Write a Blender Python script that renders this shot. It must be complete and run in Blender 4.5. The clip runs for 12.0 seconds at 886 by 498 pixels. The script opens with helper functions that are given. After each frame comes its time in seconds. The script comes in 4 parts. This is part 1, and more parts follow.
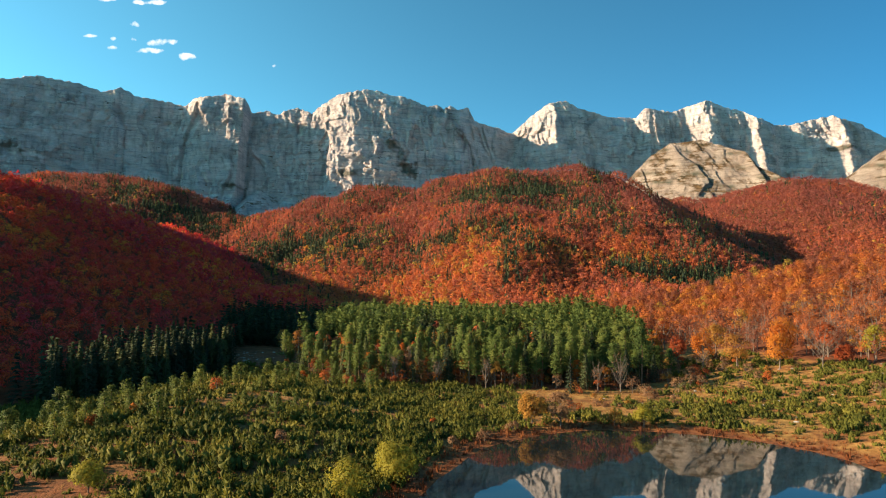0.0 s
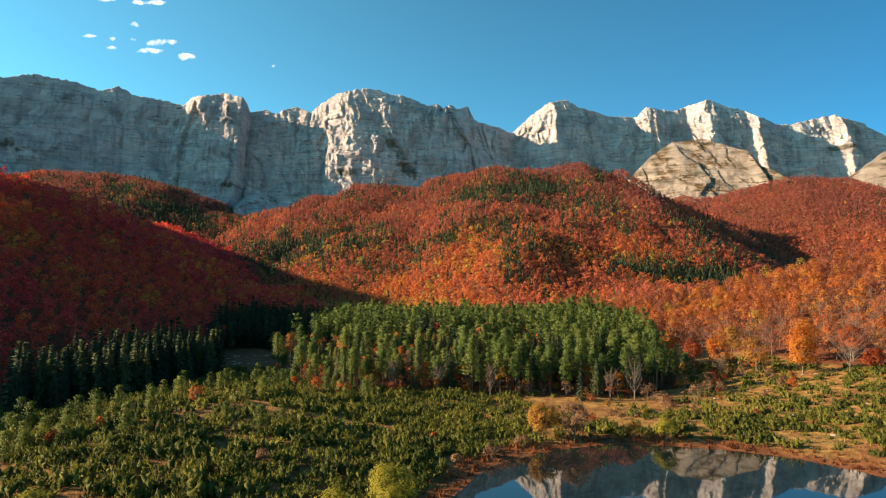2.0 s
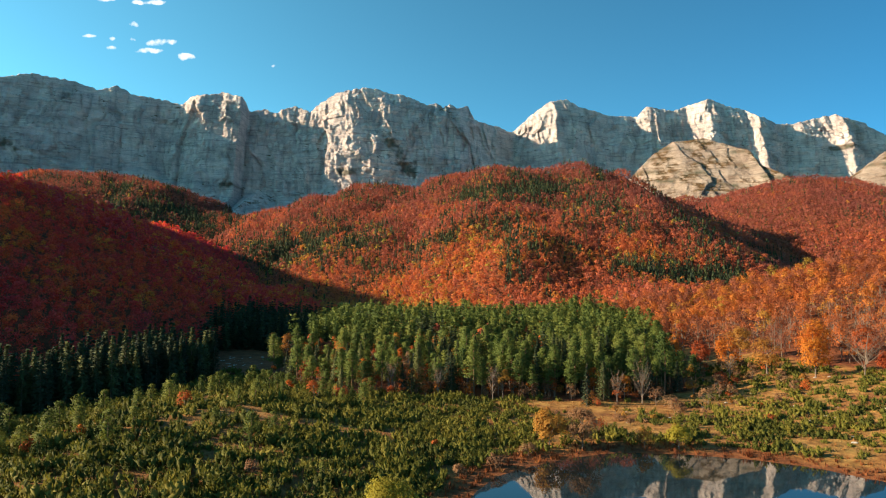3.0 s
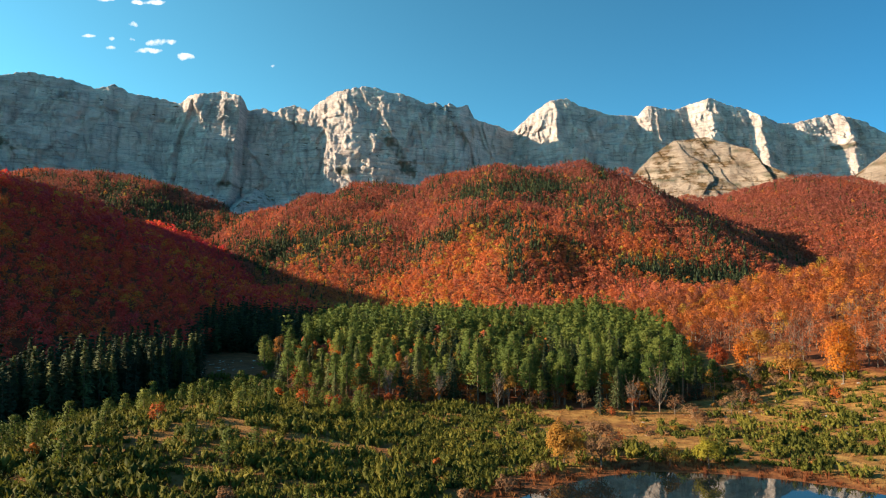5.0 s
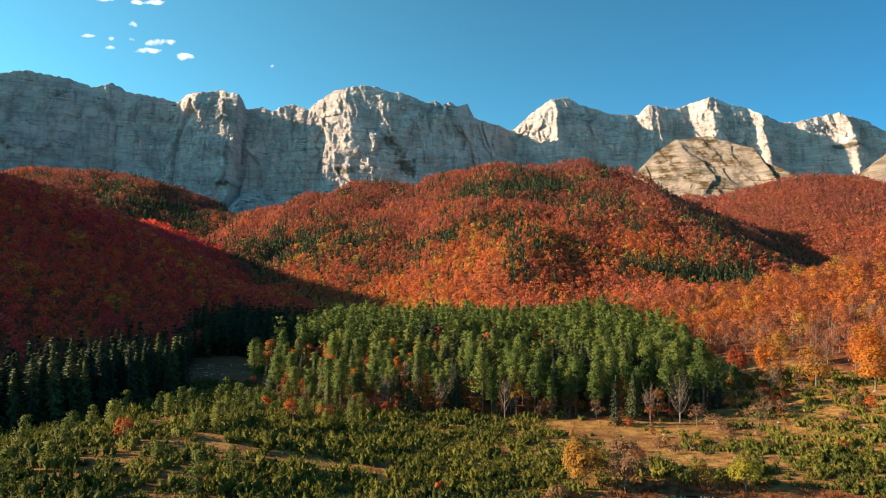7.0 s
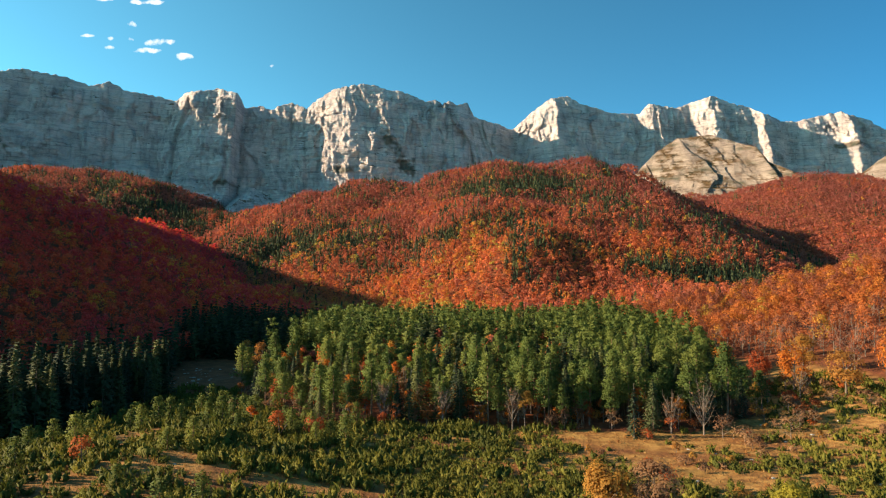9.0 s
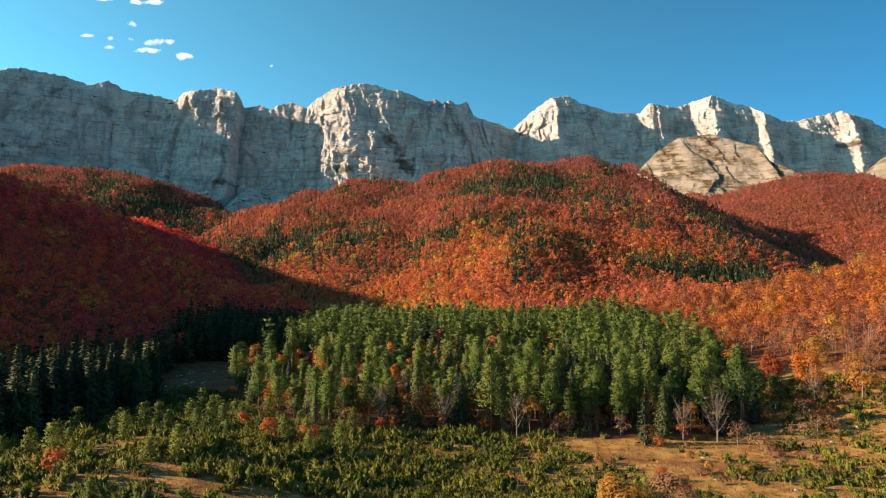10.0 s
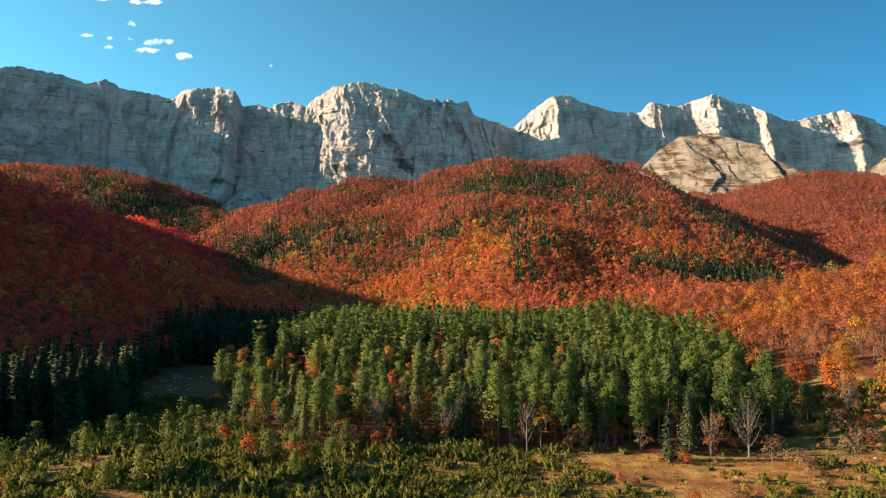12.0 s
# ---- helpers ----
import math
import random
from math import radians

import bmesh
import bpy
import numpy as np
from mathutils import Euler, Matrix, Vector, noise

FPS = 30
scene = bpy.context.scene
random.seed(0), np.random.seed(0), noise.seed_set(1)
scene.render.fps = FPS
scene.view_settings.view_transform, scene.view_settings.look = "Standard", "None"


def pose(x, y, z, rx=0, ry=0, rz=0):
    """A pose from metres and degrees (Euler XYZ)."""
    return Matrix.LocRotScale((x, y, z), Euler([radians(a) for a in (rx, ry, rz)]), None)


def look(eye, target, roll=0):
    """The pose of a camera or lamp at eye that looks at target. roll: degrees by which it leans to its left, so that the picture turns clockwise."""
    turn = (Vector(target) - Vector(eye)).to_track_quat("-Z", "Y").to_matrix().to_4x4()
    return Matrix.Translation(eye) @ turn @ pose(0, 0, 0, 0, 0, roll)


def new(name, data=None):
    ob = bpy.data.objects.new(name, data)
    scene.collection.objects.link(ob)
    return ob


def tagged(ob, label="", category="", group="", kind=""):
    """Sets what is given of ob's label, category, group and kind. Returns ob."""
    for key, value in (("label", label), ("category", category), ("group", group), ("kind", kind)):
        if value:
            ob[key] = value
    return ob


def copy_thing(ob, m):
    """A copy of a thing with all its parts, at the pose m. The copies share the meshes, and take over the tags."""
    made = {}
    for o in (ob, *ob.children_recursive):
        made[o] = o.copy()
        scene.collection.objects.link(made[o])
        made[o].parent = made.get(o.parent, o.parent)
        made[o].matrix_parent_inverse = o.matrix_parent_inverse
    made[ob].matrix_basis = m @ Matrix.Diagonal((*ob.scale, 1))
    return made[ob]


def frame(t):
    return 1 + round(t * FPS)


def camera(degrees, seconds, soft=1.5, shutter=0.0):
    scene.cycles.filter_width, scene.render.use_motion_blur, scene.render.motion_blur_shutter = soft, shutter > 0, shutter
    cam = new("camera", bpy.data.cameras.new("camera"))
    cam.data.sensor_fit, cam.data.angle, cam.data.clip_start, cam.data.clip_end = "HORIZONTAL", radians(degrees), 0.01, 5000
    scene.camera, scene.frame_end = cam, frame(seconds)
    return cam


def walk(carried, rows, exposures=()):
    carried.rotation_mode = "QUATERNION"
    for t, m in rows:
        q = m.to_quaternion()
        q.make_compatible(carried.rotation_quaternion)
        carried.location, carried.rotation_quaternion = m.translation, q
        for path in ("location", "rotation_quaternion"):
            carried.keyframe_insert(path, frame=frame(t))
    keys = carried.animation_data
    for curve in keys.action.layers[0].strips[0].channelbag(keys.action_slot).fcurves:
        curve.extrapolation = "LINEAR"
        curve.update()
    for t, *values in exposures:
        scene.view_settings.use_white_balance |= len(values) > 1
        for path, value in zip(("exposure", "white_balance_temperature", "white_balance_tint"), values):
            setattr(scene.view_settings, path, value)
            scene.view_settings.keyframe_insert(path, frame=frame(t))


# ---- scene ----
# A drone glides level up a valley: pond and juniper meadow below, pine wood, autumn hills and a limestone wall ahead.
cam = camera(70.0, 12.0, soft=1.1)
ROWS = [
    (0, 0.000, 0.000, 32.000, 94.061, 0.000, 0.000),
    (1, -0.291, 6.817, 32.052, 94.068, 0.000, -0.022),
    (2, -0.580, 13.607, 32.103, 94.073, 0.000, -0.044),
    (3, -0.868, 20.370, 32.155, 94.077, 0.000, -0.066),
    (5, -1.441, 33.812, 32.257, 94.083, 0.000, -0.110),
    (6, -1.726, 40.493, 32.308, 94.085, 0.000, -0.132),
    (7, -2.009, 47.146, 32.358, 94.086, 0.000, -0.154),
    (9, -2.573, 60.370, 32.459, 94.084, 0.000, -0.198),
    (10, -2.853, 66.940, 32.508, 94.081, 0.000, -0.220),
    (11, -3.132, 73.484, 32.558, 94.078, 0.000, -0.242),
    (12, -3.409, 80.000, 32.608, 94.074, 0.000, -0.264),
]
EXPOSURE = 1.0
walk(cam, [(t, pose(x, y, z, rx, ry, rz)) for t, x, y, z, rx, ry, rz in ROWS], [(0, EXPOSURE), (12, EXPOSURE)])

# ---- world and sun ----
SUN_TO = Vector((-1.0, -0.04, 0.0)).normalized()
SUN_UP = radians(20.5)
world = bpy.data.worlds.new("sky")
scene.world = world
world.use_nodes = True
wn = world.node_tree.nodes
sky_tex = wn.new("ShaderNodeTexSky")
sky_tex.sky_type, sky_tex.sun_disc = "NISHITA", False
sky_tex.sun_elevation, sky_tex.sun_rotation = SUN_UP, math.atan2(SUN_TO.x, SUN_TO.y)
sky_tex.altitude, sky_tex.air_density, sky_tex.dust_density, sky_tex.ozone_density = 2500, 0.75, 0.2, 2.2
wn["Background"].inputs["Strength"].default_value = 0.15
wl = world.node_tree.links


def math_node(op, a, b):
    n = wn.new("ShaderNodeMath")
    n.operation = op
    for sock, v in zip(n.inputs, (a, b)):
        if isinstance(v, (int, float)):
            sock.default_value = v
        else:
            wl.new(v, sock)
    return n.outputs[0]


# a few thin fair-weather clouds: bearing (x over y), height (z over y), width, thickness
CLOUDS = [(-0.568, 0.418, 0.013, 0.0034), (-0.533, 0.414, 0.006, 0.0037), (-0.535, 0.397, 0.010, 0.0037), (-0.499, 0.412, 0.008, 0.0037), (-0.455, 0.407, 0.018, 0.0053), (-0.475, 0.392, 0.019, 0.0041), (-0.418, 0.383, 0.014, 0.0053), (-0.484, 0.474, 0.029, 0.0037), (-0.552, 0.478, 0.016, 0.0030), (-0.500, 0.437, 0.008, 0.0053), (-0.271, 0.368, 0.007, 0.0030)]
ray = wn.new("ShaderNodeTexCoord")
axes = wn.new("ShaderNodeSeparateXYZ")
wl.new(ray.outputs["Generated"], axes.inputs[0])
ahead = math_node("MAXIMUM", axes.outputs[1], 0.001)
billow = wn.new("ShaderNodeTexNoise")
billow.inputs["Scale"].default_value, billow.inputs["Detail"].default_value = 70, 6
wl.new(ray.outputs["Generated"], billow.inputs["Vector"])
fluff = math_node("MULTIPLY", math_node("SUBTRACT", billow.outputs["Fac"], 0.5), 5.0)
# the sky turns from pale cyan towards the sun to deep blue away from it
deep = wn.new("ShaderNodeMapRange")
deep.inputs["From Min"].default_value, deep.inputs["From Max"].default_value = -0.6, 0.7
wl.new(axes.outputs[0], deep.inputs["Value"])
tone = wn.new("ShaderNodeMix")
tone.data_type = "RGBA"
tone.inputs[6].default_value, tone.inputs[7].default_value = (0.68, 1.34, 1.02, 1), (0.15, 0.53, 0.58, 1)
wl.new(deep.outputs["Result"], tone.inputs[0])
deeper = wn.new("ShaderNodeMix")
deeper.data_type, deeper.blend_type = "RGBA", "MULTIPLY"
deeper.inputs[0].default_value = 1.0
wl.new(sky_tex.outputs[0], deeper.inputs[6])
wl.new(tone.outputs[2], deeper.inputs[7])
bearing, rise_ = math_node("DIVIDE", axes.outputs[0], ahead), math_node("DIVIDE", axes.outputs[2], ahead)
cover = None
for bx, bz, bw, bh in CLOUDS:
    u = math_node("POWER", math_node("ABSOLUTE", math_node("DIVIDE", math_node("SUBTRACT", bearing, bx), bw), 0), 2)
    v = math_node("POWER", math_node("ABSOLUTE", math_node("DIVIDE", math_node("SUBTRACT", rise_, bz), bh), 0), 2)
    puff = math_node("SUBTRACT", 1.0, math_node("ADD", u, v))
    cover = puff if cover is None else math_node("MAXIMUM", cover, puff)
cover = math_node("ADD", math_node("MULTIPLY", cover, 0.7), fluff)
cover = math_node("MINIMUM", math_node("MAXIMUM", cover, 0.0), 0.85)
white = wn.new("ShaderNodeMix")
white.data_type = "RGBA"
white.inputs[7].default_value = (4.4, 4.5, 4.5, 1)
wl.new(cover, white.inputs[0])
wl.new(deeper.outputs[2], white.inputs[6])
wl.new(white.outputs[2], wn["Background"].inputs["Color"])
sun = new("sun", bpy.data.lights.new("sun", "SUN"))
sun.data.energy, sun.data.angle, sun.data.color = 6.6, radians(0.6), (1.0, 0.78, 0.52)
sun.matrix_world = look((-400, 40, 300), Vector((-400, 40, 300)) - (SUN_TO * math.cos(SUN_UP) + Vector((0, 0, math.sin(SUN_UP)))))

# ---- numeric noise ----
rng = np.random.default_rng(7)


def lattice(ix, iy, seed):
    h = (ix.astype(np.int64) * 374761393 + iy.astype(np.int64) * 668265263 + seed * 1274126177) & 0x7FFFFFFF
    h = ((h ^ (h >> 13)) * 1274126177) & 0x7FFFFFFF
    return ((h ^ (h >> 16)) & 0xFFFF) / 65535.0


def vnoise(x, y, seed=0):
    """Smooth value noise, 0 to 1."""
    x, y = np.asarray(x, float), np.asarray(y, float)
    ix, iy = np.floor(x), np.floor(y)
    fx, fy = x - ix, y - iy
    fx, fy = fx * fx * (3 - 2 * fx), fy * fy * (3 - 2 * fy)
    a, b = lattice(ix, iy, seed), lattice(ix + 1, iy, seed)
    c, d = lattice(ix, iy + 1, seed), lattice(ix + 1, iy + 1, seed)
    return (a + (b - a) * fx) * (1 - fy) + (c + (d - c) * fx) * fy


def fbm(x, y, octaves=4, seed=0):
    """Layered noise about 0, roughly -1 to 1."""
    total, amp = 0.0, 1.0
    for k in range(octaves):
        total = total + amp * (vnoise(x * 2 ** k + 17.3 * k, y * 2 ** k - 9.1 * k, seed + k) * 2 - 1)
        amp *= 0.5
    return total / 1.6


def cells(x, y, seed):
    """Distance to the nearest and to the next of scattered cell centres."""
    ix, iy = np.floor(x), np.floor(y)
    d1, d2 = np.full(np.shape(x), 9.0), np.full(np.shape(x), 9.0)
    for ox in (-1, 0, 1):
        for oy in (-1, 0, 1):
            cx, cy = ix + ox, iy + oy
            d = np.hypot(cx + lattice(cx, cy, seed) - x, cy + lattice(cx, cy, seed + 1) - y)
            d2 = np.minimum(np.maximum(d, d1), d2)
            d1 = np.minimum(d, d1)
    return d1, d2


def facets(x, y, seed):
    """Broken rock: every scattered cell is a tilted plane of its own."""
    ix, iy = np.floor(x), np.floor(y)
    best, out = np.full(np.shape(x), 9.0), np.zeros(np.shape(x))
    for ox in (-1, 0, 1):
        for oy in (-1, 0, 1):
            cx, cy = ix + ox, iy + oy
            dx, dy = x - cx - lattice(cx, cy, seed), y - cy - lattice(cx, cy, seed + 1)
            d = np.hypot(dx, dy)
            h = lattice(cx, cy, seed + 2) + 1.7 * (lattice(cx, cy, seed + 3) - 0.5) * dx + 1.1 * (lattice(cx, cy, seed + 4) - 0.5) * dy
            out = np.where(d < best, h, out)
            best = np.minimum(d, best)
    return out


def ramp01(v, lo, hi):
    t = np.clip((v - lo) / (hi - lo), 0, 1)
    return t * t * (3 - 2 * t)


# ---- lie of the land ----
LAKE = (35.0, 92.0)
LAKE_R = [42, 48, 57, 60, 58.5, 53, 44, 40, 40, 42, 46, 50, 52, 50, 46, 42]  # from east, anticlockwise


def lake_ratio(x, y):
    """Below 1 inside the pond's outline."""
    dx, dy = x - LAKE[0], y - LAKE[1]
    a = np.mod(np.arctan2(dy, dx), 2 * np.pi) / (2 * np.pi) * 16
    r = np.interp(a, np.arange(17), LAKE_R + LAKE_R[:1])
    r = r * (1 + 0.025 * fbm(a * 2.0, a * 0 + 3.0, 3, 5))
    return np.hypot(dx, dy) / r, r


HILL_LEFT = [(-330, -60, 70), (-300, 110, 80), (-292, 250, 94), (-304, 430, 106), (-307, 470, 106), (-318, 540, 106), (-336, 640, 108), (-352, 840, 118), (-282, 820, 89), (-206, 760, 57), (-134, 670, 32), (-93, 600, 19)]
# unseen ridge left of the view, added to keep sun off HILL_LEFT's crest
SHADE_RIDGE_WEST = [(-640, 200, 216), (-665, 400, 258), (-690, 560, 264), (-700, 820, 246)]
HILL_BACK = [(-980, 1100, 230), (-783, 1150, 240), (-750, 1250, 270), (-687, 1280, 277), (-596, 1260, 256), (-525, 1230, 222), (-429, 1180, 182), (-366, 1120, 148)]
HILL_MID = [(-366, 1150, 154), (-294, 1150, 172), (-228, 1130, 178), (-164, 1110, 197), (-113, 1100, 212), (-43, 1090, 206), (15, 1075, 216), (110, 1050, 229)]
HILL_BROW = [(110, 1050, 229), (166, 1045, 236), (222, 1040, 240)]
HILL_TOP = [(222, 1040, 240), (268, 1000, 222), (371, 1000, 170), (461, 1000, 130), (550, 1000, 98), (612, 990, 78), (720, 950, 50)]
HILL_SPUR = [(252, 1010, 214), (264, 850, 149), (276, 740, 96), (271, 600, 36)]
HILL_RIB = [(196, 850, 150), (130, 730, 108), (78, 650, 80), (52, 590, 56), (34, 535, 26)]
HILL_EAST = [(530, 1450, 250), (600, 1400, 237), (677, 1350, 254), (734, 1320, 270), (781, 1300, 259), (837, 1280, 230), (900, 1250, 200), (1100, 1150, 190)]
RIDGE_RIGHT = [(95, 400, 13), (137, 420, 24), (179, 430, 28), (209, 410, 37), (240, 380, 44), (300, 340, 60), (420, 300, 80)]


def ridge(x, y, crest, slope, rounding):
    """Height of a hill that falls away from a crest line."""
    best = np.full(np.shape(x), -1e3)
    for (ax, ay, az), (bx, by, bz) in zip(crest[:-1], crest[1:]):
        ux, uy = bx - ax, by - ay
        s = np.clip(((x - ax) * ux + (y - ay) * uy) / (ux * ux + uy * uy), 0, 1)
        d = np.hypot(x - ax - s * ux, y - ay - s * uy)
        best = np.maximum(best, az + s * (bz - az) - slope * (np.sqrt(d * d + rounding ** 2) - rounding))
    return best


def soft_max(a, b, k):
    return np.maximum(a, b) + k * np.log1p(np.exp(-np.abs(a - b) / k))


def height(x, y):
    """Ground height at x, y."""
    x, y = np.asarray(x, float), np.asarray(y, float)
    z = 0.6 + 7.5 * np.exp(-(((x + 54) / 37) ** 2 + ((y - 155) / 60) ** 2))
    z = z + 0.14 * (np.logaddexp(0, (x - 84) / 9) - np.logaddexp(0, (x - 160) / 9)) * 9 + 0.09 * np.logaddexp(0, (-x - 108) / 8) * 8
    z = z + 0.058 * np.logaddexp(0, (y - 225) / 12) * 12 + 0.20 * np.logaddexp(0, (y - 1250) / 60) * 60
    z = z + 0.05 * np.logaddexp(0, (-60 - y) / 40) * 40
    z = np.minimum(z, 420 + 0 * z)
    z = soft_max(z, ridge(x, y, HILL_LEFT, 0.56, 20), 5)
    # the added sun-blocking ridge, out of view
    z = soft_max(z, ridge(x, y, SHADE_RIDGE_WEST, 0.9, 15), 4)
    z = soft_max(z, ridge(x, y, RIDGE_RIGHT, 0.38, 25), 3)
    z = soft_max(z, ridge(x, y, HILL_BACK, 0.50, 60), 8)
    z = soft_max(z, np.maximum(ridge(x, y, HILL_MID, 0.45, 45), ridge(x, y, HILL_SPUR, 0.60, 20)), 6)
    z = soft_max(z, np.maximum(ridge(x, y, HILL_BROW, 0.58, 20), ridge(x, y, HILL_TOP, 0.85, 15)), 4)
    z = soft_max(z, ridge(x, y, HILL_RIB, 0.62, 12), 4)
    z = soft_max(z, ridge(x, y, HILL_EAST, 0.45, 50), 8)
    far = ramp01(np.hypot(x, y - 150), 180, 600)
    gully = np.abs(2 * vnoise((x + 20 * fbm(x / 90, y / 90, 2, 14)) / 75, y / 260, 12) - 1)
    z = z + far * (8 * fbm(x / 120, y / 120, 4, 11) + 13 * (gully - 0.5) + 5 * fbm(x / 32, y / 50, 2, 13)) + 0.35 * fbm(x / 14, y / 14, 3, 21)
    ratio, r = lake_ratio(x, y)
    out = (ratio - 1) * r
    bank = np.where(out > 0, 0.10 * out, 0.06 * out)
    z = np.where(out < 26, bank + (z - bank) * ramp01(out, 2, 26), z)
    return np.maximum(z, -2.5)


def spaced(fine, far, n):
    """Grid lines: even near the middle, wider apart with distance."""
    u = np.linspace(-1, 1, n)
    k = math.log(far / fine)
    return np.sinh(u * k) / math.sinh(k) * far


# ---- materials ----
def material(name, rough=0.9):
    m = bpy.data.materials.new(name)
    m.use_nodes = True
    b = m.node_tree.nodes["Principled BSDF"]
    b.inputs["Roughness"].default_value = rough
    b.inputs["Specular IOR Level"].default_value = 0.2
    return m, m.node_tree, b


def ramp_node(nt, source, stops):
    r = nt.nodes.new("ShaderNodeValToRGB")
    while len(r.color_ramp.elements) < len(stops):
        r.color_ramp.elements.new(0.5)
    for e, (at, col) in zip(r.color_ramp.elements, stops):
        e.position, e.color = at, (*col, 1)
    nt.links.new(source, r.inputs[0])
    return r.outputs[0]


def noise_node(nt, scale, detail=5, squeeze=(1, 1, 1), rough=0.6):
    geo, mp, n = nt.nodes.new("ShaderNodeNewGeometry"), nt.nodes.new("ShaderNodeMapping"), nt.nodes.new("ShaderNodeTexNoise")
    mp.inputs["Scale"].default_value = squeeze
    n.inputs["Scale"].default_value, n.inputs["Detail"].default_value, n.inputs["Roughness"].default_value = scale, detail, rough
    nt.links.new(geo.outputs["Position"], mp.inputs[0])
    nt.links.new(mp.outputs[0], n.inputs["Vector"])
    return n.outputs["Fac"]


def mix_node(nt, fac, a, b, mode="MIX"):
    m = nt.nodes.new("ShaderNodeMix")
    m.data_type, m.blend_type = "RGBA", mode
    for sock, v in ((m.inputs[0], fac), (m.inputs[6], a), (m.inputs[7], b)):
        if isinstance(v, (int, float)):
            sock.default_value = v
        elif isinstance(v, tuple):
            sock.default_value = (*v, 1)
        else:
            nt.links.new(v, sock)
    return m.outputs[2]


def bump_node(nt, h, strength, dist, bsdf):
    b = nt.nodes.new("ShaderNodeBump")
    b.inputs["Strength"].default_value, b.inputs["Distance"].default_value = strength, dist
    nt.links.new(h, b.inputs["Height"])
    nt.links.new(b.outputs[0], bsdf.inputs["Normal"])


def attr_node(nt, name):
    a = nt.nodes.new("ShaderNodeAttribute")
    a.attribute_name = name
    return a.outputs["Fac"]


def make_ground_material():
    m, nt, b = material("dry_meadow", 0.95)
    grass = ramp_node(nt, noise_node(nt, 0.35, 8), [(0.25, (0.10, 0.046, 0.013)), (0.45, (0.25, 0.115, 0.030)), (0.62, (0.40, 0.215, 0.060)), (0.8, (0.32, 0.18, 0.045))])
    patch = ramp_node(nt, noise_node(nt, 0.05, 4), [(0.52, (0, 0, 0)), (0.72, (0.7, 0.7, 0.7))])
    rusty = ramp_node(nt, noise_node(nt, 0.5, 8), [(0.3, (0.07, 0.024, 0.010)), (0.5, (0.18, 0.062, 0.021)), (0.75, (0.28, 0.11, 0.038))])
    litter = ramp_node(nt, noise_node(nt, 0.3, 8), [(0.3, (0.065, 0.024, 0.010)), (0.6, (0.19, 0.058, 0.022)), (0.8, (0.28, 0.10, 0.034))])
    green = ramp_node(nt, noise_node(nt, 0.8, 6), [(0.3, (0.06, 0.07, 0.016)), (0.7, (0.17, 0.16, 0.045))])
    stone = ramp_node(nt, noise_node(nt, 0.2, 8), [(0.3, (0.16, 0.14, 0.12)), (0.7, (0.40, 0.37, 0.33))])
    col = mix_node(nt, patch, grass, green)
    col = mix_node(nt, attr_node(nt, "rusty"), col, rusty)
    col = mix_node(nt, attr_node(nt, "litter"), col, litter)
    col = mix_node(nt, attr_node(nt, "stony"), col, stone)
    nt.links.new(col, b.inputs["Base Color"])
    bump_node(nt, noise_node(nt, 1.5, 8), 0.8, 0.4, b)
    return m


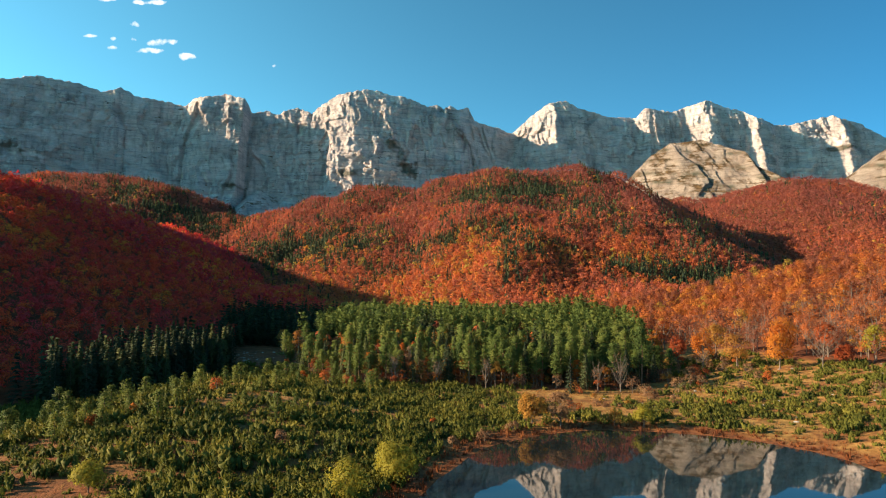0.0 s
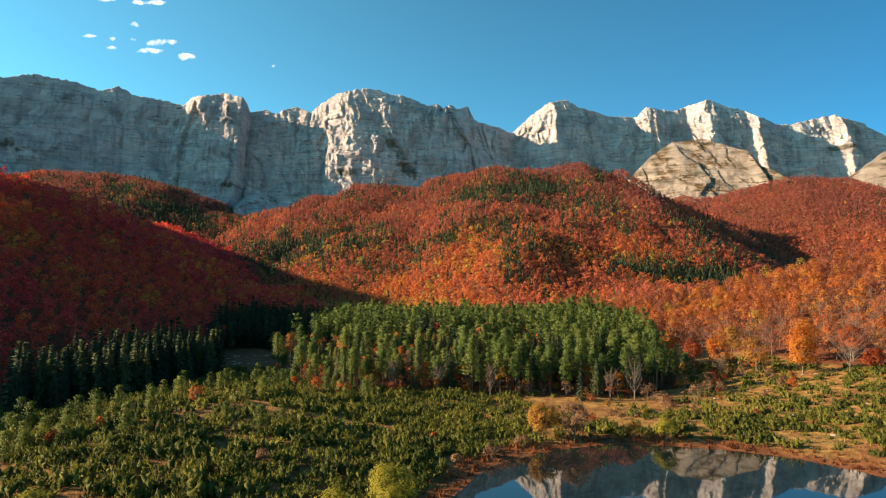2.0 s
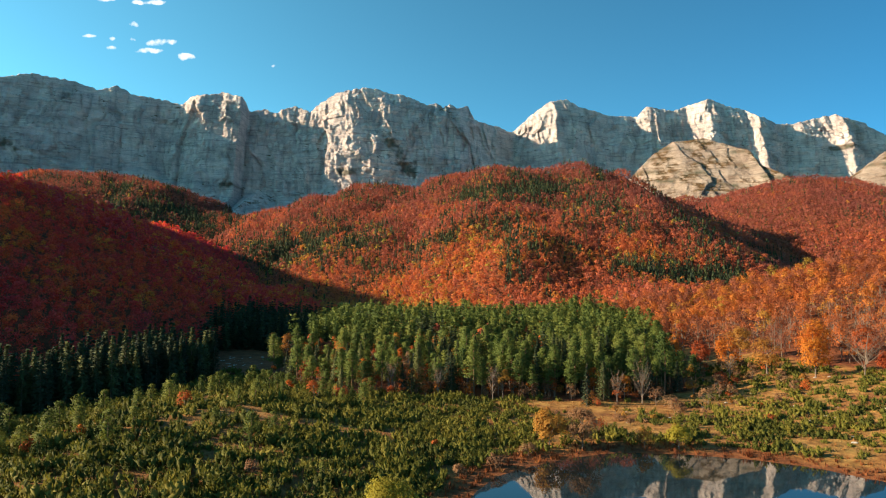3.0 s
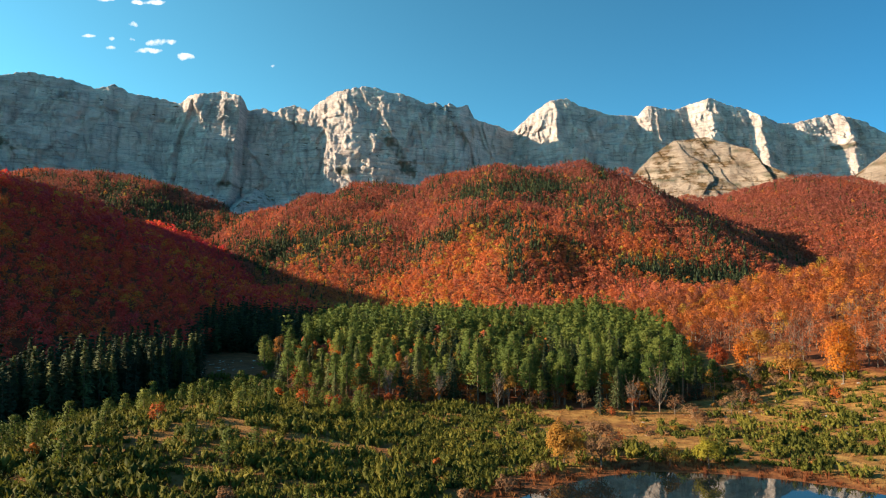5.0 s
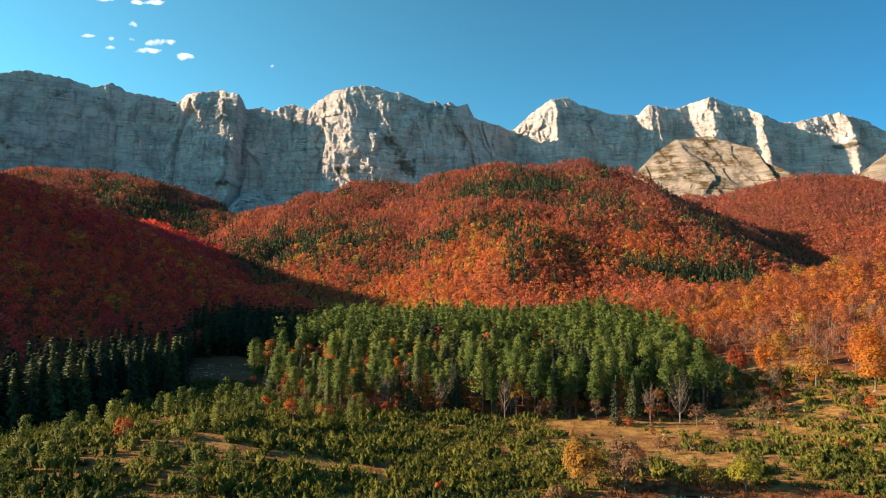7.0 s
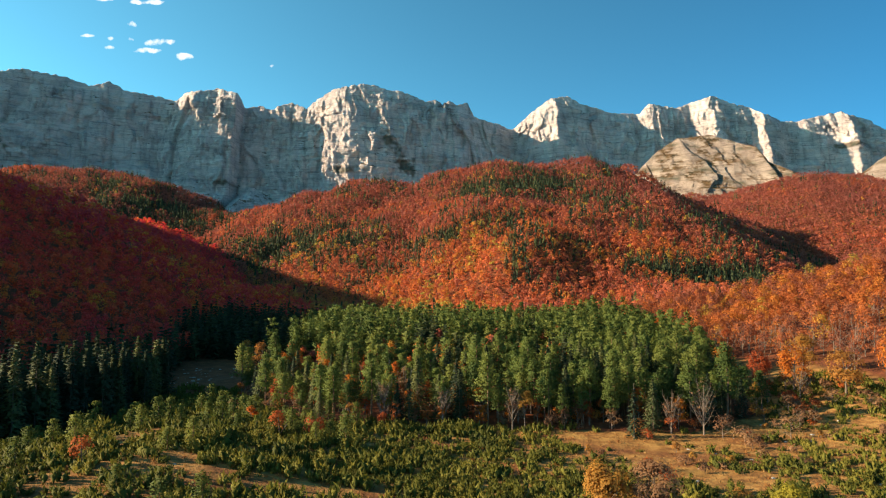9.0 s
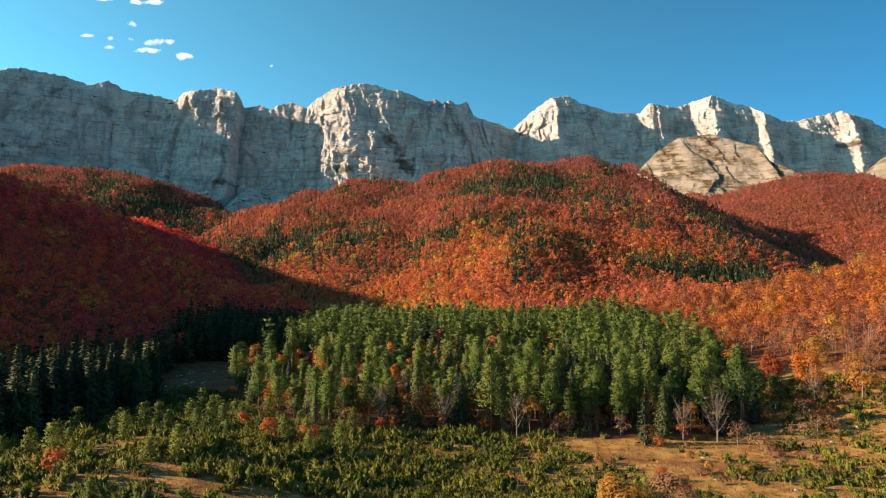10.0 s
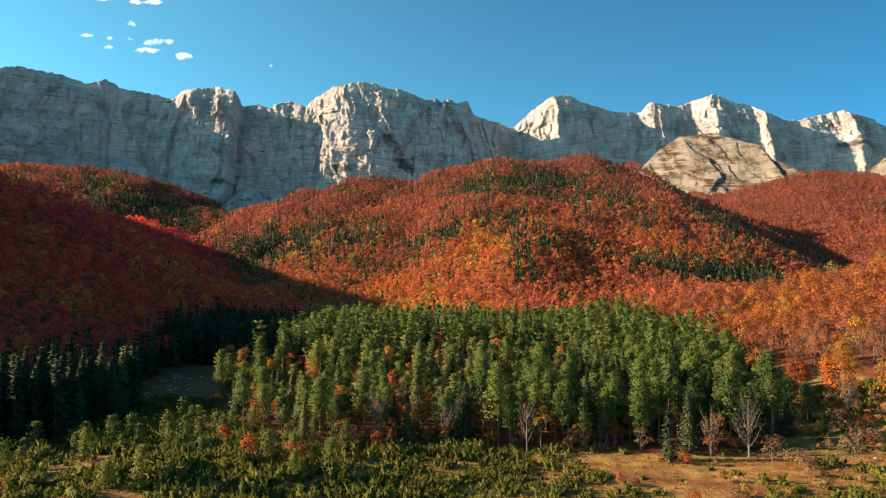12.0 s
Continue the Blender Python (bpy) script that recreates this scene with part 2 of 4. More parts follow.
def make_rock_material(name, warm, green, pale=1.0):
    m, nt, b = material(name, 0.92)
    base = ramp_node(nt, noise_node(nt, 0.012, 9, (1, 1, 1.6)), [(0.3, (0.27 + warm * 0.04, 0.245, 0.235 - warm * 0.05)), (0.5, (0.41 + warm * 0.04, 0.370, 0.345 - warm * 0.07)), (0.7, (0.51 + warm * 0.04, 0.460, 0.42 - warm * 0.08))])
    strata = ramp_node(nt, noise_node(nt, 0.03, 7, (0.30, 0.30, 3.2)), [(0.36, (0.68, 0.68, 0.68)), (0.45, (0.95, 0.95, 0.95)), (0.56, (1, 1, 1)), (0.66, (0.78, 0.75, 0.72))])
    streak = ramp_node(nt, noise_node(nt, 0.04, 7, (1.6, 1.6, 0.22)), [(0.36, (0.52, 0.52, 0.53)), (0.46, (0.9, 0.9, 0.9)), (0.55, (1, 1, 1))])
    base = mix_node(nt, 1.0, base, ramp_node(nt, noise_node(nt, 0.3, 3), [(0.3, (pale * 0.94, pale * 0.90, pale * 0.95)), (0.7, (pale * 1.03, pale * 0.98, pale * 1.02))]), "MULTIPLY")
    col = mix_node(nt, 0.7, base, strata, "MULTIPLY")
    col = mix_node(nt, 0.65, col, streak, "MULTIPLY")
    seams = ramp_node(nt, noise_node(nt, 0.045, 6, (0.22, 0.22, 4.5), 0.7), [(0.40, (0.50, 0.50, 0.52)), (0.46, (0.96, 0.96, 0.96)), (0.53, (1, 1, 1)), (0.57, (0.66, 0.65, 0.64)), (0.62, (1, 1, 1))])
    col = mix_node(nt, 0.65, col, seams, "MULTIPLY")
    geo, sep = nt.nodes.new("ShaderNodeNewGeometry"), nt.nodes.new("ShaderNodeSeparateXYZ")
    nt.links.new(geo.outputs["Normal"], sep.inputs[0])
    ledge = ramp_node(nt, sep.outputs["Z"], [(0.42, (0, 0, 0)), (0.66, (1, 1, 1))])
    grow = ramp_node(nt, noise_node(nt, 0.02, 7), [(0.62 - green * 0.22, (0, 0, 0)), (0.70 - green * 0.18, (1, 1, 1))])
    turf = ramp_node(nt, noise_node(nt, 0.06, 5), [(0.35, (0.05, 0.042, 0.018)), (0.55, (0.15, 0.085, 0.038)), (0.7, (0.22, 0.14, 0.06))])
    col = mix_node(nt, mix_node(nt, 1.0, ledge, grow, "MULTIPLY"), col, turf)
    bush = ramp_node(nt, noise_node(nt, 0.05, 4), [(0.4, (0.055, 0.075, 0.045)), (0.62, (0.20, 0.12, 0.07))])
    col = mix_node(nt, attr_node(nt, "scrub"), col, bush)
    nt.links.new(col, b.inputs["Base Color"])
    bump_node(nt, noise_node(nt, 0.16, 9, (1, 1, 1.8), 0.82), 1.0, 10.0, b)
    return m


def make_water_material():
    m, nt, b = material("still_water", 0.02)
    b.inputs["Base Color"].default_value = (0.006, 0.012, 0.014, 1)
    b.inputs["Specular IOR Level"].default_value = 0.9
    b.inputs["IOR"].default_value = 1.45
    bump_node(nt, noise_node(nt, 0.7, 3), 0.012, 0.03, b)
    return m


GROUND, WATER = make_ground_material(), make_water_material()
ROCK, CRAG = make_rock_material("limestone_wall", 0.2, 0.35, 1.95), make_rock_material("pale_limestone", 0.9, 0.75, 1.12)


# ---- mesh building ----
def mesh_from(name, verts, faces, mat, smooth=True, attrs=None, normals=None):
    """A mesh object from arrays: verts n x 3, faces m x k with one k."""
    verts, faces = np.asarray(verts, np.float32), np.asarray(faces, np.int32)
    me = bpy.data.meshes.new(name)
    k = faces.shape[1]
    me.vertices.add(len(verts))
    me.vertices.foreach_set("co", verts.ravel())
    me.loops.add(faces.size)
    me.loops.foreach_set("vertex_index", faces.ravel())
    me.polygons.add(len(faces))
    me.polygons.foreach_set("loop_start", np.arange(0, faces.size, k, dtype=np.int32))
    me.polygons.foreach_set("use_smooth", np.full(len(faces), smooth))
    for key, values in (attrs or {}).items():
        me.attributes.new(key, "FLOAT", "POINT").data.foreach_set("value", np.asarray(values, np.float32))
    me.materials.append(mat)
    me.update(calc_edges=True)
    if normals is not None:
        me.polygons.foreach_set("use_smooth", np.full(len(faces), True))
        me.normals_split_custom_set_from_vertices(normals)
    return me


def grid_faces(nx, ny):
    i = (np.arange(ny - 1)[:, None] * nx + np.arange(nx - 1)[None, :]).ravel()
    return np.stack([i, i + 1, i + nx + 1, i + nx], 1)


# near edge of the pine wood
WOOD_FRONT_X, WOOD_FRONT_Y = [-60, -30, 0, 15, 27, 44, 56, 66, 80], [232, 206, 213, 212, 210, 209, 209, 216, 227]


def wood_zones(x, y):
    """Cover of the ground by plan: 0 open, 1 pine wood, 2 spruce belt, 3 beech."""
    x, y = np.asarray(x, float), np.asarray(y, float)
    wob = 6 * fbm(x / 30, y / 30, 2, 31)
    zone = np.zeros(x.shape, int)
    hill = (height(x, y) > 16) & (y > 150)
    west = x < np.interp(y, [60, 150, 200, 260, 330, 450], [-165, -150, -150, -140, -125, -110]) + wob
    east = (x > np.interp(y, [150, 190, 205, 222, 240, 300, 380], [178, 160, 150, 140, 128, 106, 76]) + wob)
    zone[hill | west | east | (y > 400)] = 3
    left = np.interp(y, [200, 215, 240, 270, 330, 420], [-30, -44, -58, -66, -73, -78]) + wob * 0.5
    right = np.interp(y, [200, 210, 225, 260, 330, 420], [62, 68, 82, 90, 96, 92]) + wob * 0.7
    front = np.interp(x, WOOD_FRONT_X, WOOD_FRONT_Y) + wob * 0.3
    zone[(x > left) & (x < right) & (y > front) & (y < 400 + wob)] = 1
    edge = np.interp(y, [150, 165, 190, 225, 250], [-99, -95, -86, -79, -80]) + wob * 0.3
    zone[(x < edge) & (x > -113 + wob) & (y > 163 + (-x - 95) * 0.25) & (y < 250)] = 2
    zone[(x < -62 + wob * 0.5) & (x > -118 + wob) & (y > 308 + (-62 - x) * 0.2) & (y < 430)] = 2
    zone[(x < -113 + wob) & (y > 150) & (y < 300)] = 3
    zone[(x < -64) & (x > -78 + wob * 0.4) & (y > 264) & (y < 298)] = 0
    zone[(x <= -98 + wob * 0.4) & (y >= 250) & (y < 330)] = 2
    zone[(x <= -106 + wob * 0.4) & (y >= 240) & (y < 331)] = 3
    zone[(x > -98 + wob * 0.4) & (x < -78 + wob * 0.4) & (y >= 244) & (y < 300)] = 0
    return zone


def build_ground():
    xs = spaced(7, 4200, 310)
    ys = spaced(7, 4200, 310) + 170
    gx, gy = np.meshgrid(xs, ys)
    x, y = gx.ravel(), gy.ravel()
    z = height(x, y)
    ratio, r = lake_ratio(x, y)
    out = (ratio - 1) * r
    rusty = ramp01(8 + 6 * fbm(x / 12, y / 12, 3, 41) - out, 0, 6)
    rusty = np.maximum(rusty, 0.75 * ramp01(fbm(x / 11, y / 8, 4, 43), 0.05, 0.5) * (np.hypot(x, y - 170) < 170))
    litter = np.maximum((wood_zones(x, y) > 0).astype(float), 0.9 * ramp01(-x, 58, 66) * ramp01(y, 195, 215))
    litter = np.maximum(litter, 0.55 * ramp01(-x, 5, 25) * (1 - ramp01(y, 120, 165)))
    stony = ramp01(0.4 * fbm(x / 9, y / 9, 4, 51) + 0.9 * np.exp(-(((x + 78) / 9) ** 2 + ((y - 278) / 18) ** 2)), 0.62, 0.85) * 0.07
    stony = np.maximum(stony, ramp01(y, 1500, 1750))
    me = mesh_from("ground", np.stack([x, y, z], 1), grid_faces(len(xs), len(ys)), GROUND, True, {"rusty": rusty, "litter": litter, "stony": stony})
    tagged(new("ground", me), "dry tan valley meadow rising into wooded hills", "ground", kind="structure")


def build_water():
    a = np.linspace(0, 2 * np.pi, 97)[:-1]
    r = np.interp(a / (2 * np.pi) * 16, np.arange(17), LAKE_R + LAKE_R[:1]) * 1.08
    verts = [(LAKE[0], LAKE[1], 0.0)] + [(LAKE[0] + rr * math.cos(t), LAKE[1] + rr * math.sin(t), 0.0) for t, rr in zip(a, r)]
    faces = [(0, 1 + k, 1 + (k + 1) % 96) for k in range(96)]
    tagged(new("water", mesh_from("water", verts, faces, WATER)), "still dark pond mirroring the mountains", "water", kind="structure")


SKYLINE = [(-1467, 740), (-1362, 757), (-1216, 734), (-1145, 708), (-1084, 723), (-1038, 699), (-927, 679), (-872, 665), (-844, 692), (-787, 705), (-740, 713), (-678, 698), (-661, 648), (-607, 658), (-569, 645), (-502, 673), (-453, 651), (-424, 677), (-365, 716), (-259, 741), (-182, 725), (-95, 706), (-56, 684), (-23, 696), (2, 679), (25, 695), (55, 678), (90, 690), (111, 639), (194, 627), (249, 612), (326, 684), (391, 737), (454, 748), (517, 716), (612, 688), (719, 685), (753, 723), (859, 709), (914, 731), (989, 759), (1057, 724), (1126, 703), (1224, 654), (1284, 652), (1365, 672), (1425, 681), (1517, 646), (1599, 593)]
# plan of the wall's foot: x, distance out of the general line (towards the valley is negative)
BUTTRESS = [(-2600, -420), (-1467, -130), (-1100, -30), (-900, 25), (-860, 20), (-800, -30), (-745, -20), (-680, -45), (-655, 25), (-600, 30), (-500, 20), (-430, 0), (-370, -32), (-300, -58), (-180, -62), (-60, -50), (60, -45), (105, 0), (190, 35), (255, 60), (330, 10), (410, -55), (520, -35), (700, 20), (760, -10), (900, 0), (985, -55), (1110, -10), (1160, -50), (1240, 25), (1400, 40), (1450, 5), (1520, 50), (1700, 70), (2600, 100)]


def build_cliff(name, xs, crest_z, crest_y, foot_z, lean, mat, seed, label, rough=1.0, nz=150, talus=0.30, ledge=1.0, scree=()):
    """A rock wall below a skyline, with ribs, gullies and bedding ledges as real relief."""
    v = np.linspace(0, 1, nz)
    gx, gv = np.meshgrid(xs, v)
    cz, cy = np.meshgrid(crest_z, v)[0], np.meshgrid(crest_y, v)[0]
    drop = cz - foot_z
    z = cz - gv * drop
    out = lean * gv * drop + 0.9 * drop * np.maximum(0, gv - (1 - talus)) ** 1.2
    fade = ramp01(gv, 0, 0.10) * 0.6 + 0.4
    # fans of scree at the foot
    for fx, fz in scree:
        out = np.maximum(out, out * 0.75 + 1.5 * (fz - z) - 1.1 * np.abs(gx - fx) + 4 * fbm(gx / 20, z / 50, 2, seed + 80))
    bed = z + 0.06 * gx + 7 * fbm(gx / 90, z / 60, 3, seed + 3)
    warp = gx + 40 * fbm(gx / 150, z / 170, 3, seed + 30)
    zz = z + 14 * fbm(gx / 40, z / 40, 2, seed + 31)
    big1, big2 = cells(warp / 130, zz / 360, seed + 40)
    relief = 10 * ramp01(big2 - big1, 0.0, 0.6) + 15 * facets(warp / 78, zz / 190, seed + 50) + 10 * facets(warp / 32 + z / 300, zz / 76, seed + 60)
    relief = relief + 6 * facets(warp / 13, zz / 27, seed + 70) + 5 * np.abs(2 * vnoise(warp / 16 + z / 90, z / 60, seed + 63) - 1)
    relief = relief + 5 * fbm(warp / 24, z / 40, 4, seed + 2) + 2.2 * fbm(gx / 7, z / 6, 2, seed + 6)
    step = np.mod(bed / 21, 1)
    step2 = np.mod(bed / 8.3 + 0.3 * fbm(gx / 40, z / 40, 2, seed + 9), 1)
    relief = relief + ledge * (5.5 * step ** 2 * (0.3 + 1.2 * vnoise(gx / 60, z / 25, seed + 5)) + 2.2 * step2)
    y = cy - out - (relief - 15) * fade * rough
    teeth1, teeth2 = cells(gx / 26, gx * 0 + 0.5, seed + 70)
    z = z + 3.5 * rough * fbm(gx / 13, gv * 30, 3, seed + 7) * ramp01(gv, 0.0, 0.02)
    z = z + rough * (7 * np.minimum(teeth2 - teeth1, 0.5) - 2 + 2.2 * fbm(gx / 9, gx * 0 + 2, 3, seed + 8)) * (1 - ramp01(gv, 0, 0.12))
    # a back that falls away behind the crest
    rows = [np.stack([xs, y[0] + d, z[0] - f], 1) for d, f in ((420, 330), (160, 70), (40, 8))]
    verts = np.concatenate(rows + [np.stack([gx.ravel(), y.ravel(), z.ravel()], 1)])
    px, pz = verts[:, 0], verts[:, 2]
    scrub = np.zeros(len(px))
    for cx, cz, sx, sz, tilt in ((-160, 520, 30, 60, -0.35), (-110, 440, 34, 40, -0.2), (-300, 425, 70, 22, 0.0), (-690, 380, 40, 22, 0.0), (-1350, 470, 120, 50, 0.3), (350, 420, 60, 40, 0.0), (1450, 560, 60, 30, 0.3)):
        scrub = scrub + np.exp(-(((px - cx - tilt * (pz - cz)) / sx) ** 2 + ((pz - cz) / sz) ** 2))
    scrub = ramp01(scrub + 0.7 * fbm(px / 22, pz / 16, 3, seed + 40), 0.5, 1.1) * 0.85 * (mat == ROCK)
    if mat == CRAG:
        dip = pz + 0.22 * px
        for band, thick in ((470, 7), (505, 10), (548, 6), (440, 6)):
            scrub = np.maximum(scrub, np.exp(-(((dip - band) / thick) ** 2)) * ramp01(fbm(px / 40, pz / 25, 3, seed + 41), -0.25, 0.35) * 0.8)
    me = mesh_from(name, verts, grid_faces(len(xs), nz + 3), mat, True, {"scrub": scrub})
    me.flip_normals()
    return tagged(new(name, me), label, "rock face", kind="structure")


def build_mountains():
    xs = np.concatenate([np.linspace(-2600, -1500, 90)[:-1], np.linspace(-1500, 1650, 1050), np.linspace(1650, 2600, 70)[1:]])
    sx, sz = [-2600] + [s[0] for s in SKYLINE] + [1900, 2600], [700] + [s[1] for s in SKYLINE] + [560, 600]
    line = np.interp(xs, [-2600, -1467, -674, -252, 110, 249, 418, 989, 1600, 2600], [1800, 2050, 2130, 2150, 2200, 2265, 2310, 2331, 2250, 2000])
    bx, by = zip(*BUTTRESS)
    crest_y = line + np.interp(xs, bx, by)
    near = crest_y / line
    build_cliff("mountain_wall", xs * near, 32 + (np.interp(xs, sx, sz) - 32) * near, crest_y, 205.0, 0.22, ROCK, 100, "grey limestone mountain wall with ribs and bedding ledges", nz=190, ledge=1.1, scree=((-610, 395), (-480, 350), (-90, 400), (-1420, 420)))
    cx = np.linspace(490, 790, 150)
    cz = np.interp(cx, [490, 503, 560, 611, 685, 733, 752, 763, 790], [310, 342, 402, 436, 440, 405, 385, 345, 300])
    cy = np.interp(cx, [490, 611, 685, 733, 790], [1710, 1680, 1656, 1600, 1450])
    build_cliff("rock_outcrop", cx, cz, cy, 190.0, 1.0, CRAG, 300, "pale warm limestone outcrop with grassy ledges", 0.5, 100, 0.0, 1.6)
    cx = np.linspace(925, 1300, 130)
    cz = np.interp(cx, [925, 948, 984, 1029, 1076, 1200, 1300], [265, 292, 327, 367, 387, 400, 300])
    cy = np.interp(cx, [925, 1076, 1300], [1510, 1420, 1400])
    build_cliff("rock_outcrop", cx, cz, cy, 170.0, 0.9, CRAG, 400, "pale limestone outcrop above the beech wood", 0.5, 80, 0.0, 1.6)


build_ground()
build_water()
build_mountains()


# ---- foliage ----
def leaf_material(name, stops, per_object, glow=0.5):
    """Leaf colours that vary from tree to tree."""
    m, nt, b = material(name, 0.75)
    if per_object:
        info = nt.nodes.new("ShaderNodeObjectInfo")
        tint = info.outputs["Random"]
    else:
        tint = attr_node(nt, "tint")
    col = ramp_node(nt, tint, stops)
    grain = ramp_node(nt, noise_node(nt, 0.9, 5, (1, 1, 1), 0.75), [(0.32, (0.62, 0.60, 0.62)), (0.5, (0.95, 0.95, 0.95)), (0.68, (1.18, 1.18, 1.15))])
    col = mix_node(nt, 0.9, col, grain, "MULTIPLY")
    nt.links.new(col, b.inputs["Base Color"])
    tr, mx = nt.nodes.new("ShaderNodeBsdfTranslucent"), nt.nodes.new("ShaderNodeMixShader")
    nt.links.new(col, tr.inputs["Color"])
    mx.inputs[0].default_value = glow
    nt.links.new(b.outputs[0], mx.inputs[1])
    nt.links.new(tr.outputs[0], mx.inputs[2])
    nt.links.new(mx.outputs[0], nt.nodes["Material Output"].inputs["Surface"])
    return m


BEECH = [(0.0, (0.37, 0.114, 0.080)), (0.25, (0.50, 0.142, 0.076)), (0.50, (0.62, 0.160, 0.062)), (0.72, (0.68, 0.195, 0.050)), (0.88, (0.66, 0.31, 0.052)), (1.0, (0.49, 0.40, 0.072))]
RED_BEECH = [(0.0, (0.72, 0.068, 0.078)), (0.35, (0.88, 0.086, 0.066)), (0.62, (0.92, 0.120, 0.052)), (0.85, (0.92, 0.19, 0.045)), (1.0, (0.90, 0.33, 0.05))]
PINE = [(0.0, (0.070, 0.108, 0.026)), (0.5, (0.114, 0.152, 0.033)), (1.0, (0.165, 0.192, 0.042))]
SPRUCE = [(0.0, (0.028, 0.044, 0.024)), (0.5, (0.054, 0.072, 0.030)), (1.0, (0.125, 0.138, 0.044))]
JUNIPER = [(0.0, (0.066, 0.076, 0.014)), (0.5, (0.128, 0.130, 0.020)), (1.0, (0.215, 0.188, 0.030))]
WILLOW = [(0.0, (0.29, 0.255, 0.030)), (1.0, (0.36, 0.305, 0.038))]
SLOPE_BEECH = [(0.0, (0.28, 0.100, 0.058)), (0.3, (0.40, 0.125, 0.054)), (0.7, (0.55, 0.162, 0.038)), (0.86, (0.56, 0.25, 0.042)), (1.0, (0.42, 0.34, 0.062))]
OCHRE = [(0.0, (0.38, 0.17, 0.040)), (1.0, (0.48, 0.26, 0.05))]
TWIG = [(0.0, (0.24, 0.125, 0.065)), (1.0, (0.35, 0.20, 0.10))]
STOPS = {"beech": BEECH, "redbeech": RED_BEECH, "slopebeech": SLOPE_BEECH, "pine": PINE, "spruce": SPRUCE, "juniper": JUNIPER, "willow": WILLOW, "ochre": OCHRE, "twig": TWIG,
         "youngpine": [(0.0, (0.070, 0.098, 0.022)), (0.6, (0.115, 0.140, 0.028)), (1.0, (0.17, 0.185, 0.036))], "redbush": [(0.0, (0.36, 0.075, 0.025)), (1.0, (0.48, 0.13, 0.03))], "orange": [(0.0, (0.50, 0.13, 0.02)), (1.0, (0.58, 0.22, 0.03))]}
GLOW = {"pine": 0.42, "youngpine": 0.40, "spruce": 0.25, "juniper": 0.32, "beech": 0.40, "redbeech": 0.45, "slopebeech": 0.40}
LEAF = {k: leaf_material(k + "_leaves", v, True, GLOW.get(k, 0.5)) for k, v in STOPS.items()}
LEAF_FAR = {k: leaf_material("far_" + k + "_leaves", STOPS[k], False, GLOW[k]) for k in ("beech", "redbeech", "slopebeech", "pine", "spruce", "juniper")}


def make_bark(name, dark, light):
    m, nt, b = material(name, 0.95)
    nt.links.new(ramp_node(nt, noise_node(nt, 3.0, 6, (1, 1, 0.3)), [(0.3, dark), (0.7, light)]), b.inputs["Base Color"])
    bump_node(nt, noise_node(nt, 6.0, 5, (1, 1, 0.3)), 0.6, 0.05, b)
    return m


BARK = make_bark("grey_bark", (0.10, 0.075, 0.055), (0.24, 0.19, 0.15))
BARK_PINE = make_bark("pine_bark", (0.10, 0.060, 0.038), (0.24, 0.15, 0.09))
BARK_PALE = make_bark("pale_bark", (0.15, 0.12, 0.095), (0.30, 0.25, 0.20))


def unit(v):
    return v / np.maximum(np.linalg.norm(v, axis=1, keepdims=True), 1e-9)


def leaf_sprays(c, n, size, gen, wide=0.62, along=None, soft=None):
    """Pointed leaf sprays at the points c that face n; along: the way that they point; soft: the side of the clump that they belong to."""
    n = unit(n)
    a = unit(np.cross(n, gen.normal(size=n.shape))) if along is None else unit(along)
    b = unit(np.cross(n, a))
    s = (size * gen.uniform(0.65, 1.35, len(c)))[:, None]
    v = np.stack([c - a * s * 0.35 + b * s * wide * 0.5, c - a * s * 0.45 - b * s * wide * 0.5, c + a * s * 0.65], 1).reshape(-1, 3)
    shade = unit(unit(n if soft is None else soft) * 0.9 + n * 0.1)
    return v, np.arange(len(c) * 3).reshape(-1, 3), np.repeat(shade, 3, 0)


def tube(points, radii, sides=6):
    """A tapered limb along points."""
    verts, faces = [], []
    pts = [Vector(q) for q in points]
    for k, (q, r) in enumerate(zip(pts, radii)):
        d = (pts[min(k + 1, len(pts) - 1)] - pts[max(k - 1, 0)]).normalized()
        u = d.orthogonal().normalized()
        w = d.cross(u)
        for j in range(sides):
            t = 2 * math.pi * j / sides
            verts.append(tuple(q + (u * math.cos(t) + w * math.sin(t)) * r))
    for k in range(len(pts) - 1):
        for j in range(sides):
            a, b = k * sides + j, k * sides + (j + 1) % sides
            faces.append((a, b, b + sides, a + sides))
    return np.array(verts), np.array(faces)


def join(pieces):
    vs, fs, at = [], [], 0
    for v, f in pieces:
        vs.append(v)
        fs.append(f + at)
        at += len(v)
    return np.concatenate(vs), np.concatenate(fs)


def ball(gen, n):
    return unit(gen.normal(size=(n, 3)))


